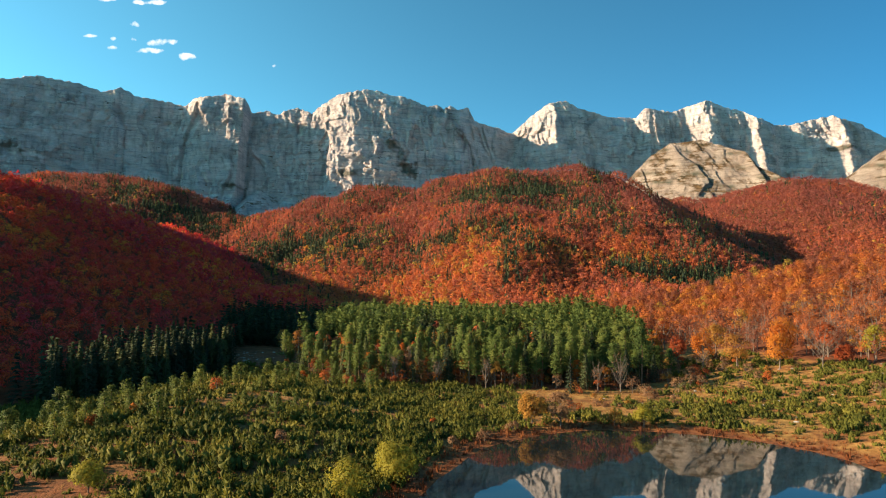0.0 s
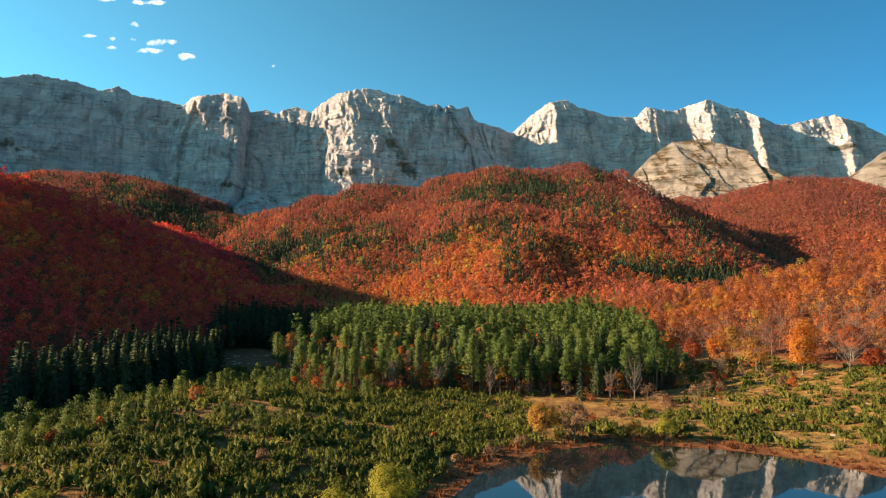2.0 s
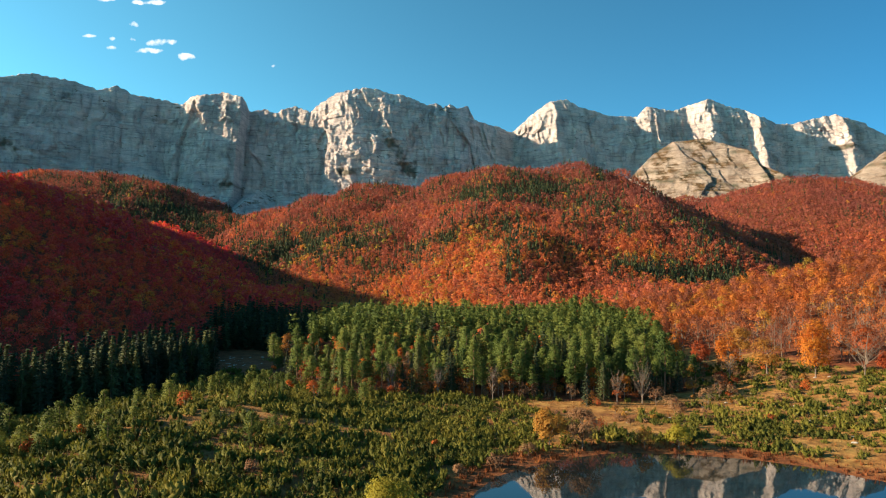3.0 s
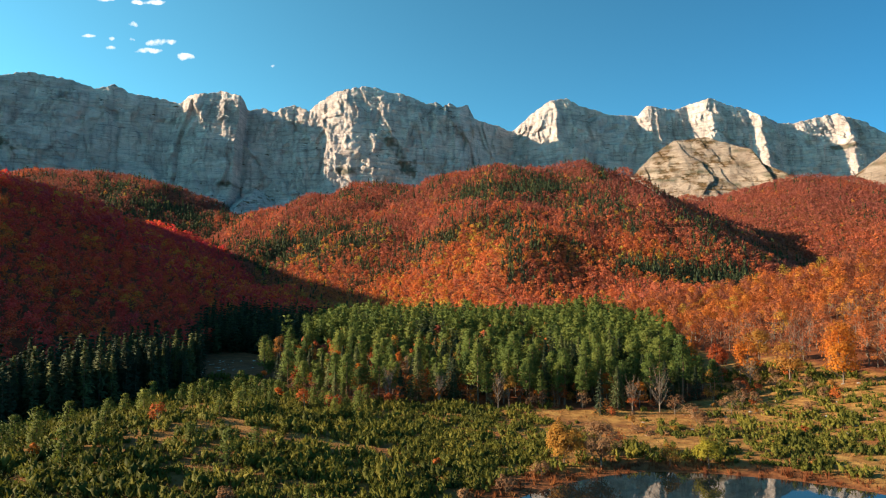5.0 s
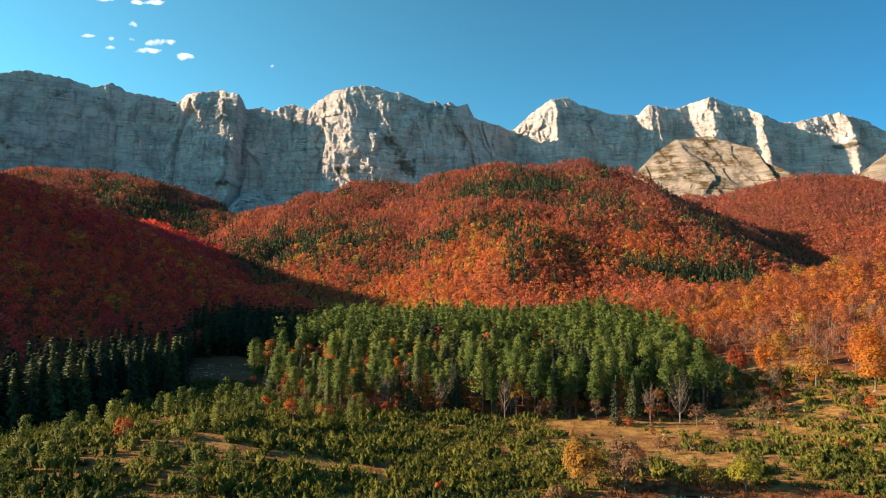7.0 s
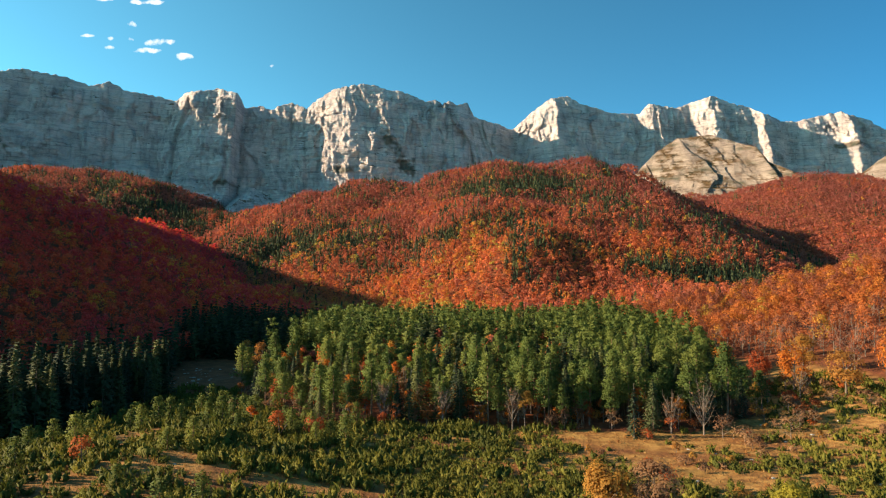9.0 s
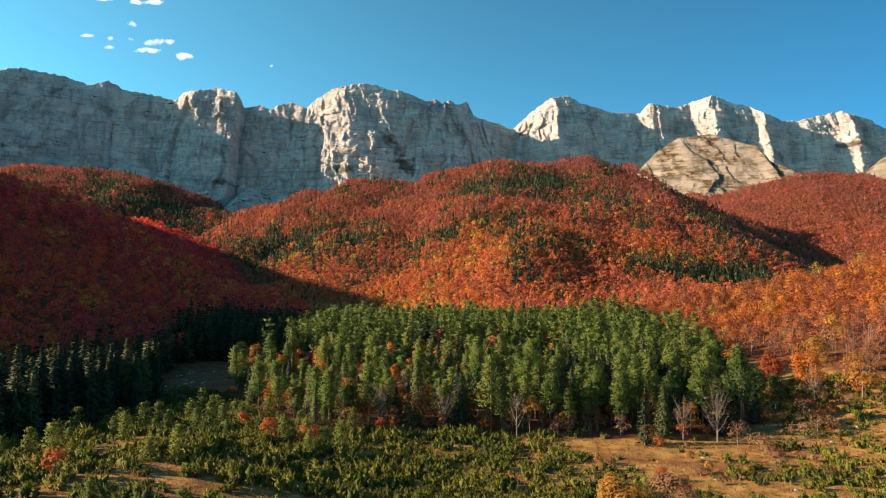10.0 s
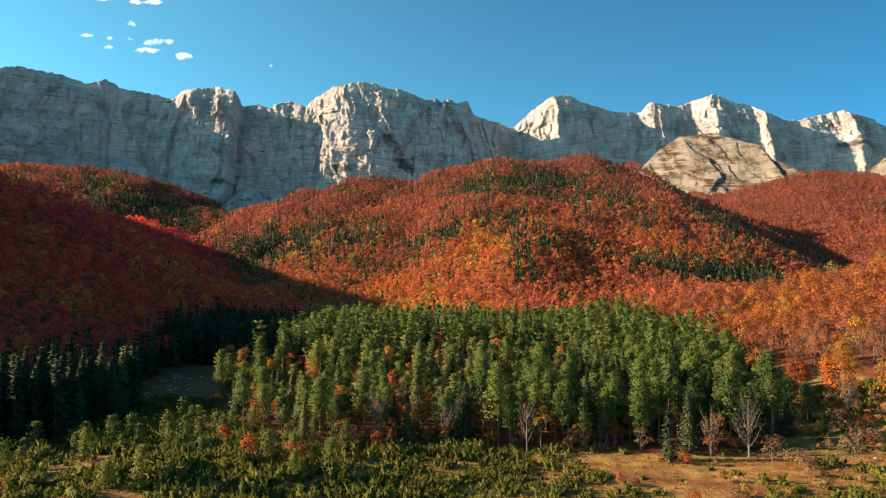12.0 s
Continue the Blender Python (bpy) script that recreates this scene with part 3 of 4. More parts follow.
def broadleaf_crown(gen, n, height_m, width, size, low=0.25, lumps=11, ruffle=0.22):
    """Leaf sprays on lumps that sit over an uneven dome."""
    d = ball(gen, lumps)
    d[:, 2] = np.where(d[:, 2] < -0.75, -d[:, 2], d[:, 2])
    mid = height_m * (low + (1 - low) * 0.5)
    c = np.stack([d[:, 0] * width * 0.36, d[:, 1] * width * 0.36, mid + d[:, 2] * height_m * (1 - low) * 0.34], 1) * np.stack([gen.uniform(0.55, 1.1, lumps)] * 2 + [gen.uniform(0.92, 1.06, lumps)], 1)
    r = width * gen.uniform(0.17, 0.27, lumps)
    k = gen.integers(0, lumps, n)
    q = ball(gen, n)
    q[:, 2] = np.where(q[:, 2] < -0.3, -q[:, 2], q[:, 2])
    pts = c[k] + q * (r[k] * gen.uniform(0.6, 1.08, n))[:, None] * np.array([1, 1, 1.05])
    out = pts - np.array([0, 0, mid - 0.1 * height_m])
    return leaf_sprays(pts, unit(out) * 0.6 + q * 0.7 + gen.normal(size=q.shape) * ruffle, size, gen, soft=unit(out) * 0.55 + q * 0.6 + np.array([0, 0, 0.15]))


def broadleaf_limbs(gen, height_m, width, low=0.25, limbs=7, twigs=0, r0=None):
    r0 = r0 or height_m * 0.018
    lean = gen.normal(size=2) * 0.04 * height_m
    pieces = [tube([(0, 0, -0.6), (lean[0] * 0.3, lean[1] * 0.3, height_m * 0.35), (lean[0], lean[1], height_m * 0.85)], [r0 * 1.35, r0, r0 * 0.25])]
    for k in range(limbs):
        a = 2 * math.pi * (k + gen.uniform(-0.3, 0.3)) / limbs * 2.4
        z = height_m * gen.uniform(low * 0.8, 0.6)
        reach = width * gen.uniform(0.30, 0.46)
        p0 = np.array([0, 0, z])
        p1 = np.array([math.cos(a) * reach * 0.5, math.sin(a) * reach * 0.5, z + height_m * 0.14])
        p2 = np.array([math.cos(a) * reach, math.sin(a) * reach, min(z + height_m * gen.uniform(0.25, 0.4), height_m * 0.96)])
        pieces.append(tube([p0, p1, p2], [r0 * 0.5, r0 * 0.34, r0 * 0.1], 4))
        for j in range(twigs):
            s = gen.uniform(0.3, 1.0)
            q0 = p0 + (p2 - p0) * s
            q1 = q0 + np.array([*(gen.normal(size=2) * width * 0.10), height_m * gen.uniform(0.06, 0.16)])
            pieces.append(tube([q0, q1], [r0 * 0.14, r0 * 0.04], 3))
    return join(pieces)


def spruce_crown(gen, n_rings, per, height_m, width, low=0.08, size=1.0):
    """Whorls of drooping sprays that shorten towards the tip."""
    c, n = [], []
    for k in range(n_rings):
        f = k / (n_rings - 1)
        z = height_m * (low + (1 - low) * f)
        reach = width * 0.5 * (1 - f) ** 0.85 * gen.uniform(0.8, 1.15) + 0.12
        m = max(3, int(per * (1 - 0.6 * f)))
        a = gen.uniform(0, 2 * np.pi) + np.arange(m) * 2 * np.pi / m + gen.normal(size=m) * 0.25
        for s in (0.55, 1.0):
            rr = reach * s * gen.uniform(0.75, 1.15, m)
            c.append(np.stack([np.cos(a) * rr, np.sin(a) * rr, z - 0.25 * rr + gen.normal(size=m) * 0.12], 1))
            n.append(np.stack([np.cos(a) * 0.8, np.sin(a) * 0.8, np.full(m, 0.75)], 1) + gen.normal(size=(m, 3)) * 0.3)
    c.append(np.array([[0, 0, height_m * 1.0]]))
    n.append(np.array([[0.6, -0.6, 0.3]]))
    c, n = np.concatenate(c), np.concatenate(n)
    way = n * np.array([1, 1, -0.25]) + gen.normal(size=n.shape) * 0.15
    return leaf_sprays(c, n, size, gen, 0.7, way, soft=c * np.array([1, 1, 0.0]) * 0.6 + n * 0.4 + np.array([0, 0, 0.25]))


def far_fir_crown(gen, n, height_m, width, size):
    """A slim cone of upswept sprays."""
    f = gen.uniform(0, 1, n) ** 1.3
    a = gen.uniform(0, 2 * np.pi, n)
    out = np.stack([np.cos(a), np.sin(a), np.full(n, 0.5)], 1)
    rr = width * 0.42 * (1 - f)
    pts = np.stack([np.cos(a) * rr, np.sin(a) * rr, height_m * (0.08 + 0.84 * f)], 1)
    return leaf_sprays(pts, out, size, gen, 0.62, out * 0.2 + np.array([0, 0, 1.0]), soft=out)


def pine_crown(gen, n, height_m, width, size, low=0.30):
    """Open tufts along whorled boughs; the crown is a blunt cone."""
    boughs = 58
    f = np.sort(gen.uniform(0, 1, boughs))
    a = np.arange(boughs) * 2.4 + gen.normal(size=boughs) * 0.4
    reach = width * 0.5 * (1 - f) ** 0.55 * gen.uniform(0.6, 1.12, boughs) + 0.2
    k = gen.integers(0, boughs, n)
    s = gen.uniform(0.25, 1.0, n) ** 0.7
    q = ball(gen, n)
    fat = (0.40 + 0.30 * s) * width / 5.0
    z = height_m * (low + (1 - low) * f[k]) + (s * reach[k]) * 0.12
    pts = np.stack([np.cos(a[k]) * reach[k] * s, np.sin(a[k]) * reach[k] * s, z], 1) + q * fat[:, None] * np.array([1, 1, 0.6])
    out = np.stack([np.cos(a[k]), np.sin(a[k]), np.full(n, 0.7)], 1)
    return leaf_sprays(pts, out * 0.7 + q * 0.5, size, gen, 0.6, out * 0.5 + q * 0.5 + gen.normal(size=q.shape) * 0.7, soft=out * 0.9 + q * 0.25)


def juniper_bush(gen, n, height_m, width, size):
    """Several upright plumes out of one foot."""
    plumes = 9
    a = gen.uniform(0, 2 * np.pi, plumes)
    rr = width * 0.46 * np.sqrt(gen.uniform(0, 1, plumes))
    top = height_m * gen.uniform(0.55, 1.05, plumes) * (1 - 0.35 * rr / (width * 0.46))
    k = gen.integers(0, plumes, n)
    f = gen.uniform(0, 1, n) ** 0.9
    q = ball(gen, n)
    fat = width * 0.17 * (1 - f * 0.7) + 0.05
    lean = 1 + 0.3 * f
    pts = np.stack([np.cos(a[k]) * rr[k] * lean, np.sin(a[k]) * rr[k] * lean, top[k] * (0.05 + 0.9 * f)], 1) + q * fat[:, None] * np.array([1, 1, 0.5])
    pts[:, 2] = np.maximum(pts[:, 2], 0.05)
    up = q * 0.55 + np.array([0, 0, 1.0]) + gen.normal(size=q.shape) * 0.2
    axis = np.stack([np.cos(a[k]) * rr[k], np.sin(a[k]) * rr[k], np.zeros(n)], 1) / width
    v, tri, nrm = leaf_sprays(pts, q * np.array([1, 1, 0.5]) + np.array([0, 0, 0.2]), size, gen, 0.5, up + gen.normal(size=q.shape) * 0.25, soft=q * np.array([0.9, 0.9, 0.5]) + axis * 1.2 + np.array([0, 0, 0.3]))
    # the dense inside of the bush, one small cone of foliage for each plume
    vs, fs, ns = [v], [tri], [nrm]
    at = len(v)
    for j in range(plumes):
        w = width * gen.uniform(0.08, 0.12)
        t = np.arange(5) * 2 * np.pi / 5 + gen.uniform(0, 6)
        ring = np.stack([np.cos(t) * w, np.sin(t) * w, np.full(5, top[j] * 0.50)], 1) * gen.uniform(0.8, 1.2, (5, 1))
        foot = np.array([math.cos(a[j]) * rr[j], math.sin(a[j]) * rr[j], 0.0])
        tip = np.array([[0, 0, top[j] * 0.80]]) + gen.normal(size=(1, 3)) * 0.08 * width * np.array([1, 1, 0.2])
        vs.append(np.concatenate([[[0, 0, 0.02]], ring, tip]) + foot)
        out = np.stack([np.cos(t), np.sin(t), np.full(5, 0.2)], 1)
        ns.append(unit(np.concatenate([[[0, 0, 1.0]], out + np.array([0, 0, 0.3]), [[0, 0, 1.0]]])))
        i = np.arange(5)
        i2 = (i + 1) % 5
        fs.append(np.concatenate([np.stack([i2 + 1, i + 1, i * 0], 1), np.stack([i + 1, i2 + 1, i * 0 + 6], 1)]) + at)
        at += 7
    return np.concatenate(vs), np.concatenate(fs), np.concatenate(ns)


# ---- planting ----
def ground_z(x, y):
    return float(height(np.array([x]), np.array([y]))[0])


def part(name, vf, mat, parent, label=""):
    ob = new(name, mesh_from(name, vf[0], vf[1], mat, False, None, vf[2] if len(vf) > 2 else None))
    ob.parent = parent
    return tagged(ob, label)


def planted(name, label, category, group, trunk, bark, crown, leaf):
    """A tree as one thing: trunk with limbs, and crown."""
    ob = tagged(new(name), label, category, group)
    if trunk is not None:
        part("trunk", trunk, bark, ob)
    if crown is not None:
        part("crown", crown, leaf, ob)
    return ob


def stand(x, y, scale=1.0, turn=0.0, tall=1.0, sink=0.1):
    return Matrix.LocRotScale((x, y, ground_z(x, y) - sink), Euler((0, 0, turn)), (scale, scale, scale * tall))


def plant_all(models, spots, gen):
    """Set the models out over spots (x, y, scale); the first use of a model is the model itself."""
    used = set()
    for k, (x, y, s) in enumerate(spots):
        m = int(gen.integers(0, len(models)))
        mat = stand(x, y, s, gen.uniform(0, 6.28), gen.uniform(0.9, 1.12))
        if m in used:
            copy_thing(models[m], mat_unscaled(models[m], mat))
        else:
            used.add(m)
            models[m].matrix_basis = mat
    for m, ob in enumerate(models):
        if m not in used:
            for o in (*ob.children_recursive, ob):
                bpy.data.objects.remove(o)


def mat_unscaled(ob, m):
    """copy_thing multiplies by the model's scale: take it out beforehand."""
    s = ob.scale
    return m @ Matrix.Diagonal((1 / s[0], 1 / s[1], 1 / s[2], 1))


def woodland(name, templates, x, y, scale, tint, mat, label, category, gen):
    """Many far trees joined into one mesh, with a tint for each tree."""
    z = height(x, y)
    vs, fs, ts, ns, at = [], [], [], [], 0
    pick = gen.integers(0, len(templates), len(x))
    for k, (tv, tf, *tn) in enumerate(templates):
        sel = np.nonzero(pick == k)[0]
        if not len(sel):
            continue
        a = gen.uniform(0, 2 * np.pi, len(sel))
        s, h = scale[sel], gen.uniform(0.85, 1.2, len(sel))
        ca, sa = np.cos(a), np.sin(a)
        px = (tv[None, :, 0] * ca[:, None] - tv[None, :, 1] * sa[:, None]) * s[:, None] + x[sel][:, None]
        py = (tv[None, :, 0] * sa[:, None] + tv[None, :, 1] * ca[:, None]) * s[:, None] + y[sel][:, None]
        pz = tv[None, :, 2] * (s * h)[:, None] + z[sel][:, None] - 0.2
        vs.append(np.stack([px, py, pz], 2).reshape(-1, 3))
        fs.append((tf[None] + (np.arange(len(sel)) * len(tv))[:, None, None] + at).reshape(-1, tf.shape[1]))
        if tn:
            q = tn[0]
            ns.append(np.stack([q[None, :, 0] * ca[:, None] - q[None, :, 1] * sa[:, None], q[None, :, 0] * sa[:, None] + q[None, :, 1] * ca[:, None], np.broadcast_to(q[None, :, 2], (len(sel), len(q)))], 2).reshape(-1, 3))
        ts.append(np.repeat(tint[sel], len(tv)))
        at += len(sel) * len(tv)
    me = mesh_from(name, np.concatenate(vs), np.concatenate(fs), mat, False, {"tint": np.clip(np.concatenate(ts), 0, 1)}, np.concatenate(ns) if ns else None)
    return tagged(new(name, me), label, category, kind="stuff")


def scatter(x0, x1, y0, y1, step, gen):
    gx, gy = np.meshgrid(np.arange(x0, x1, step), np.arange(y0, y1, step))
    return (gx + gen.uniform(-0.48, 0.48, gx.shape) * step).ravel(), (gy + gen.uniform(-0.48, 0.48, gy.shape) * step).ravel()


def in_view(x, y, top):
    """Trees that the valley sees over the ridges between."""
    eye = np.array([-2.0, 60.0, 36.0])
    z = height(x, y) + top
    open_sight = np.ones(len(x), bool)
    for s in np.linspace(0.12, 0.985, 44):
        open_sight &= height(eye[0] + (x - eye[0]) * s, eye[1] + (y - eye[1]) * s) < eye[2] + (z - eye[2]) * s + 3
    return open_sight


def conifer_share(x, y):
    """Where dark conifers stand among the beeches of the hills."""
    c = 0.04 + 0.42 * ramp01(fbm(x / 30, y / 44, 3, 61), 0.05, 0.55)
    for cx, cy, sx, sy, w in ((-165, 780, 80, 75, 0.7), (-90, 735, 30, 30, 0.5), (3, 700, 12, 40, 0.8), (50, 880, 34, 55, 0.75), (139, 915, 55, 45, 0.7), (215, 622, 50, 24, 0.6), (265, 642, 45, 26, 0.6), (173, 620, 26, 20, 0.6), (188, 826, 36, 50, 0.35), (-414, 1060, 65, 50, 0.9), (-480, 1075, 70, 50, 0.9), (-590, 1150, 70, 40, 0.45), (-230, 860, 50, 60, 0.5), (310, 780, 60, 60, 0.2)):
        c = c + w * np.exp(-(((x - cx) / sx) ** 2 + ((y - cy) / sy) ** 2)) * (0.25 + 1.2 * ramp01(vnoise(x / 22, y / 30, 63), 0.25, 0.65))
    return c


def build_hill_woods():
    gen = np.random.default_rng(21)
    x, y = scatter(-1050, 1150, 420, 1420, 4.5, gen)
    rise = (height(x, y + 8) - height(x, y - 8)) / 16
    keep = (np.abs(x + 10) < 0.78 * y + 40) & (rise > -0.10) & (wood_zones(x, y) == 3)
    keep &= ~((x < -120) & (y > 880) & (height(x, y) < 60)) & (height(x, y) < 262)
    x, y = x[keep], y[keep]
    z = height(x, y)
    share = conifer_share(x, y)
    red = (x < -60) & (y < 860) & (x < -85 - (y - 500) * 0.62) | (x < -130) & (y < 620)
    share = np.where(red, 0.01, share)
    share = np.where((x > 480) | ((x > 130) & (y < 520)), share * 0.25, share)
    con = gen.uniform(0, 1, len(x)) < share
    tint = 0.33 + 0.36 * fbm(x / 70, y / 70, 3, 71) + gen.normal(size=len(x)) * 0.19 + 0.24 * np.exp(-((y - 560) / 110) ** 2) - 0.0006 * z
    tint = tint + 0.30 * np.exp(-(((x - 62) / 45) ** 2 + ((y - 640) / 70) ** 2)) - 0.22 * np.exp(-(((x + 26) / 30) ** 2 + ((y - 700) / 45) ** 2))
    tint = np.where(x > 480, tint - 0.10, tint) - 0.18 * ramp01(z, 70, 190)
    gold = 0.012 + 0.42 * np.exp(-(((x + 140) / 55) ** 2 + ((y - 750) / 50) ** 2)) + 0.4 * np.exp(-(((x - 34) / 28) ** 2 + ((y - 690) / 40) ** 2)) + 0.09 * ((share > 0.3) & ~red)
    tint = np.where(~red & (gen.uniform(0, 1, len(x)) < gold), gen.uniform(0.80, 1.05, len(x)), tint)
    tint = np.where(red & (gen.uniform(0, 1, len(x)) < 0.02), 0.95, tint)
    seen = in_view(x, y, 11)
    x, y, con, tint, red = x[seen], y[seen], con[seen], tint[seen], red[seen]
    near = ~con & (y < 760) & ~red
    far = ~con & ~near & ~red
    red &= ~con
    mid_beech = [broadleaf_crown(gen, 60, 8.4, 6.6, 1.05, 0.05, 8, 0.2) for _ in range(9)]
    far_beech = [broadleaf_crown(gen, 34, 8.2, 6.4, 1.4, 0.05, 6, 0.15) for _ in range(8)]
    far_fir = [far_fir_crown(gen, 24, 12.5, 6.2, 2.1) for _ in range(5)]
    woodland("beech_wood", mid_beech, x[near], y[near], gen.uniform(0.6, 1.4, near.sum()), tint[near], LEAF_FAR["beech"], "orange and red beech wood on the lower hill", "forest", gen)
    woodland("beech_wood", far_beech, x[far], y[far], gen.uniform(0.6, 1.4, far.sum()), tint[far], LEAF_FAR["beech"], "rust-brown beech wood covering the high hills", "forest", gen)
    woodland("beech_wood", far_beech, x[red], y[red], gen.uniform(0.6, 1.4, red.sum()), tint[red] - 0.02 + gen.normal(size=red.sum()) * 0.28, LEAF_FAR["redbeech"], "dark red beech wood on the shaded hill", "forest", gen)
    woodland("fir_wood", far_fir, x[con], y[con], gen.uniform(0.7, 1.2, con.sum()), gen.uniform(0, 1, con.sum()) ** 2.0, LEAF_FAR["spruce"], "dark green firs scattered through the beech hills", "forest", gen)


def build_slope_woods():
    """Beech on the nearer slopes: fuller crowns."""
    gen = np.random.default_rng(22)
    x, y = scatter(-420, 420, 160, 420, 4.8, gen)
    zone = wood_zones(x, y)
    keep = (zone == 3) & (np.abs(x + 5) < 0.76 * y + 15)
    x, y = x[keep], y[keep]
    west = x < 0
    tint = np.where(west, 0.50, 0.30) + 0.36 * fbm(x / 30, y / 30, 3, 81) + gen.normal(size=len(x)) * 0.2
    tint = np.where(~west & (gen.uniform(0, 1, len(x)) < 0.42), 0.70 + gen.normal(size=len(x)) * 0.08, np.where(west, tint, tint - 0.12))
    tint = np.where(gen.uniform(0, 1, len(x)) < 0.02, 0.95, tint)
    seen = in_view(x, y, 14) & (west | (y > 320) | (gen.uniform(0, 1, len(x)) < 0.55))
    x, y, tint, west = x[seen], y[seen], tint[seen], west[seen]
    near = [broadleaf_crown(gen, 130, 9.0, 6.0, 0.78, 0.06, 9, 0.2) for _ in range(8)]
    fine = [broadleaf_crown(gen, 330, 12.0, 7.2, 0.62, 0.05, 15, 0.28) for _ in range(8)]
    limbs = [broadleaf_limbs(gen, 11.5, 7.6, 0.15, 8, 2, 0.14) for _ in range(3)]
    woodland("beech_slope", near, x[west], y[west], gen.uniform(0.65, 1.2, west.sum()), tint[west], LEAF_FAR["redbeech"], "deep red beech trees on the shaded west slope", "forest", gen)
    east = ~west
    size = gen.uniform(0.6, 1.2, east.sum()) * np.where(y[east] < 290, 0.85, 1.0)
    woodland("beech_slope", fine, x[east], y[east], size, tint[east], LEAF_FAR["slopebeech"], "orange beech trees on the sunlit east slope", "forest", gen)
    edge = east & (y < 330)
    woodland("beech_trunks", limbs, x[edge], y[edge], np.full(edge.sum(), 0.95), np.zeros(edge.sum()), BARK, "grey trunks and limbs in the beech wood", "forest", gen)


def build_pine_wood():
    gen = np.random.default_rng(23)
    x, y = scatter(-95, 110, 200, 420, 4.5, gen)
    keep = wood_zones(x, y) == 1
    x, y = x[keep], y[keep]
    kind = fbm(x / 35, y / 35, 2, 91) + gen.normal(size=len(x)) * 0.25
    spruce = (kind > 0.42) | ((x > 25) & (y < 270) & (gen.uniform(0, 1, len(x)) < 0.4))
    autumn = (gen.uniform(0, 1, len(x)) < 0.15 + 0.28 * np.exp(-(((x + 20) / 30) ** 2 + ((y - 250) / 30) ** 2)) + 0.2 * np.exp(-(((x - 15) / 30) ** 2 + ((y - 345) / 25) ** 2)))
    depth = y - np.interp(x, WOOD_FRONT_X, WOOD_FRONT_Y)
    glade = (x < 42) & (y > 268 + 6 * fbm(x / 20, y / 20, 2, 96)) & (y < 308 + 6 * fbm(x / 20, y / 20, 2, 97))
    gap = (fbm(x / 22, y / 22, 2, 95) > 0.45) & (y > 225) | (glade & (gen.uniform(0, 1, len(x)) < 0.5))
    x, y, spruce, autumn, depth, glade = x[~gap], y[~gap], spruce[~gap], autumn[~gap], depth[~gap], glade[~gap]
    autumn = autumn | (glade & (gen.uniform(0, 1, len(x)) < 0.5))
    front = depth < 58
    west = np.clip((8 - x) / 50, 0, 1)
    small = gen.uniform(0.80, 1.12, len(x)) * (1 - 0.45 * west * (depth < 44) * gen.uniform(0.3, 1.15, len(x)))
    small = np.where(depth < 26, small * gen.uniform(0.74, 1.02, len(x)), small)
    small = np.where(y > 308, np.maximum(small, gen.uniform(0.92, 1.12, len(x))), small)
    autumn = autumn | ((west > 0.2) & (depth < 60) & (gen.uniform(0, 1, len(x)) < 0.08))
    spruce = spruce | ((west > 0.1) & (depth < 50) & (gen.uniform(0, 1, len(x)) < 0.25))
    pines = [planted("pine_tree", "tall green Scots pine with a bare lower trunk", "tree", "pines of the wood", tube([(0, 0, -0.5), (gen.normal() * 0.2, gen.normal() * 0.2, 8), (0, 0, 14.8)], [0.25, 0.19, 0.05]), BARK_PINE, pine_crown(gen, 1650, 15.4, 6.4, 0.48, 0.36), LEAF["pine"]) for _ in range(5)]
    spruces = [planted("spruce_tree", "dark green narrow spruce at the wood's edge", "tree", "spruces of the wood", tube([(0, 0, -0.5), (0, 0, 7), (0, 0, 14.6)], [0.22, 0.14, 0.03]), BARK, spruce_crown(gen, 44, 22, 14.5, 6.6, 0.03, 0.70), LEAF["spruce"]) for _ in range(4)]
    small = np.where(autumn, small * gen.uniform(0.75, 1.15, len(x)), small)
    autumns = [planted("birch_tree", "orange-leaved birch among the pines", "tree", "autumn trees in the wood", broadleaf_limbs(gen, 10.0, 5.0, 0.12, 9, 3, 0.1), BARK_PALE, broadleaf_crown(gen, 520, 10.5, 5.6, 0.56, 0.08, 12), LEAF[("orange", "ochre", "twig", "orange", "redbush")[k]]) for k in range(5)]
    for models, sel in ((pines, front & ~spruce & ~autumn), (spruces, front & spruce & ~autumn), (autumns, front & autumn)):
        plant_all(models, list(zip(x[sel], y[sel], small[sel])), gen)
    back_pine = [pine_crown(gen, 430, 14.8, 6.6, 0.80, 0.24) for _ in range(5)]
    back_fir = [spruce_crown(gen, 15, 9, 14.0, 5.0, 0.05, 1.5) for _ in range(4)]
    back_gold = [broadleaf_crown(gen, 170, 10.0, 5.8, 0.95, 0.06, 10) for _ in range(3)]
    for name, tpl, sel, mat, lab in (("pine_wood", back_pine, ~front & ~spruce & ~autumn, "pine", "dense green pine plantation behind the meadow"), ("spruce_wood", back_fir, ~front & spruce & ~autumn, "spruce", "dark spruces inside the pine plantation"), ("autumn_wood", back_gold, ~front & autumn, "beech", "orange broadleaf trees inside the plantation")):
        woodland(name, tpl, x[sel], y[sel], small[sel], gen.uniform(0.0, 0.95, sel.sum()) if mat == "beech" else gen.uniform(0, 1, sel.sum()), LEAF_FAR[mat], lab, "forest", gen)


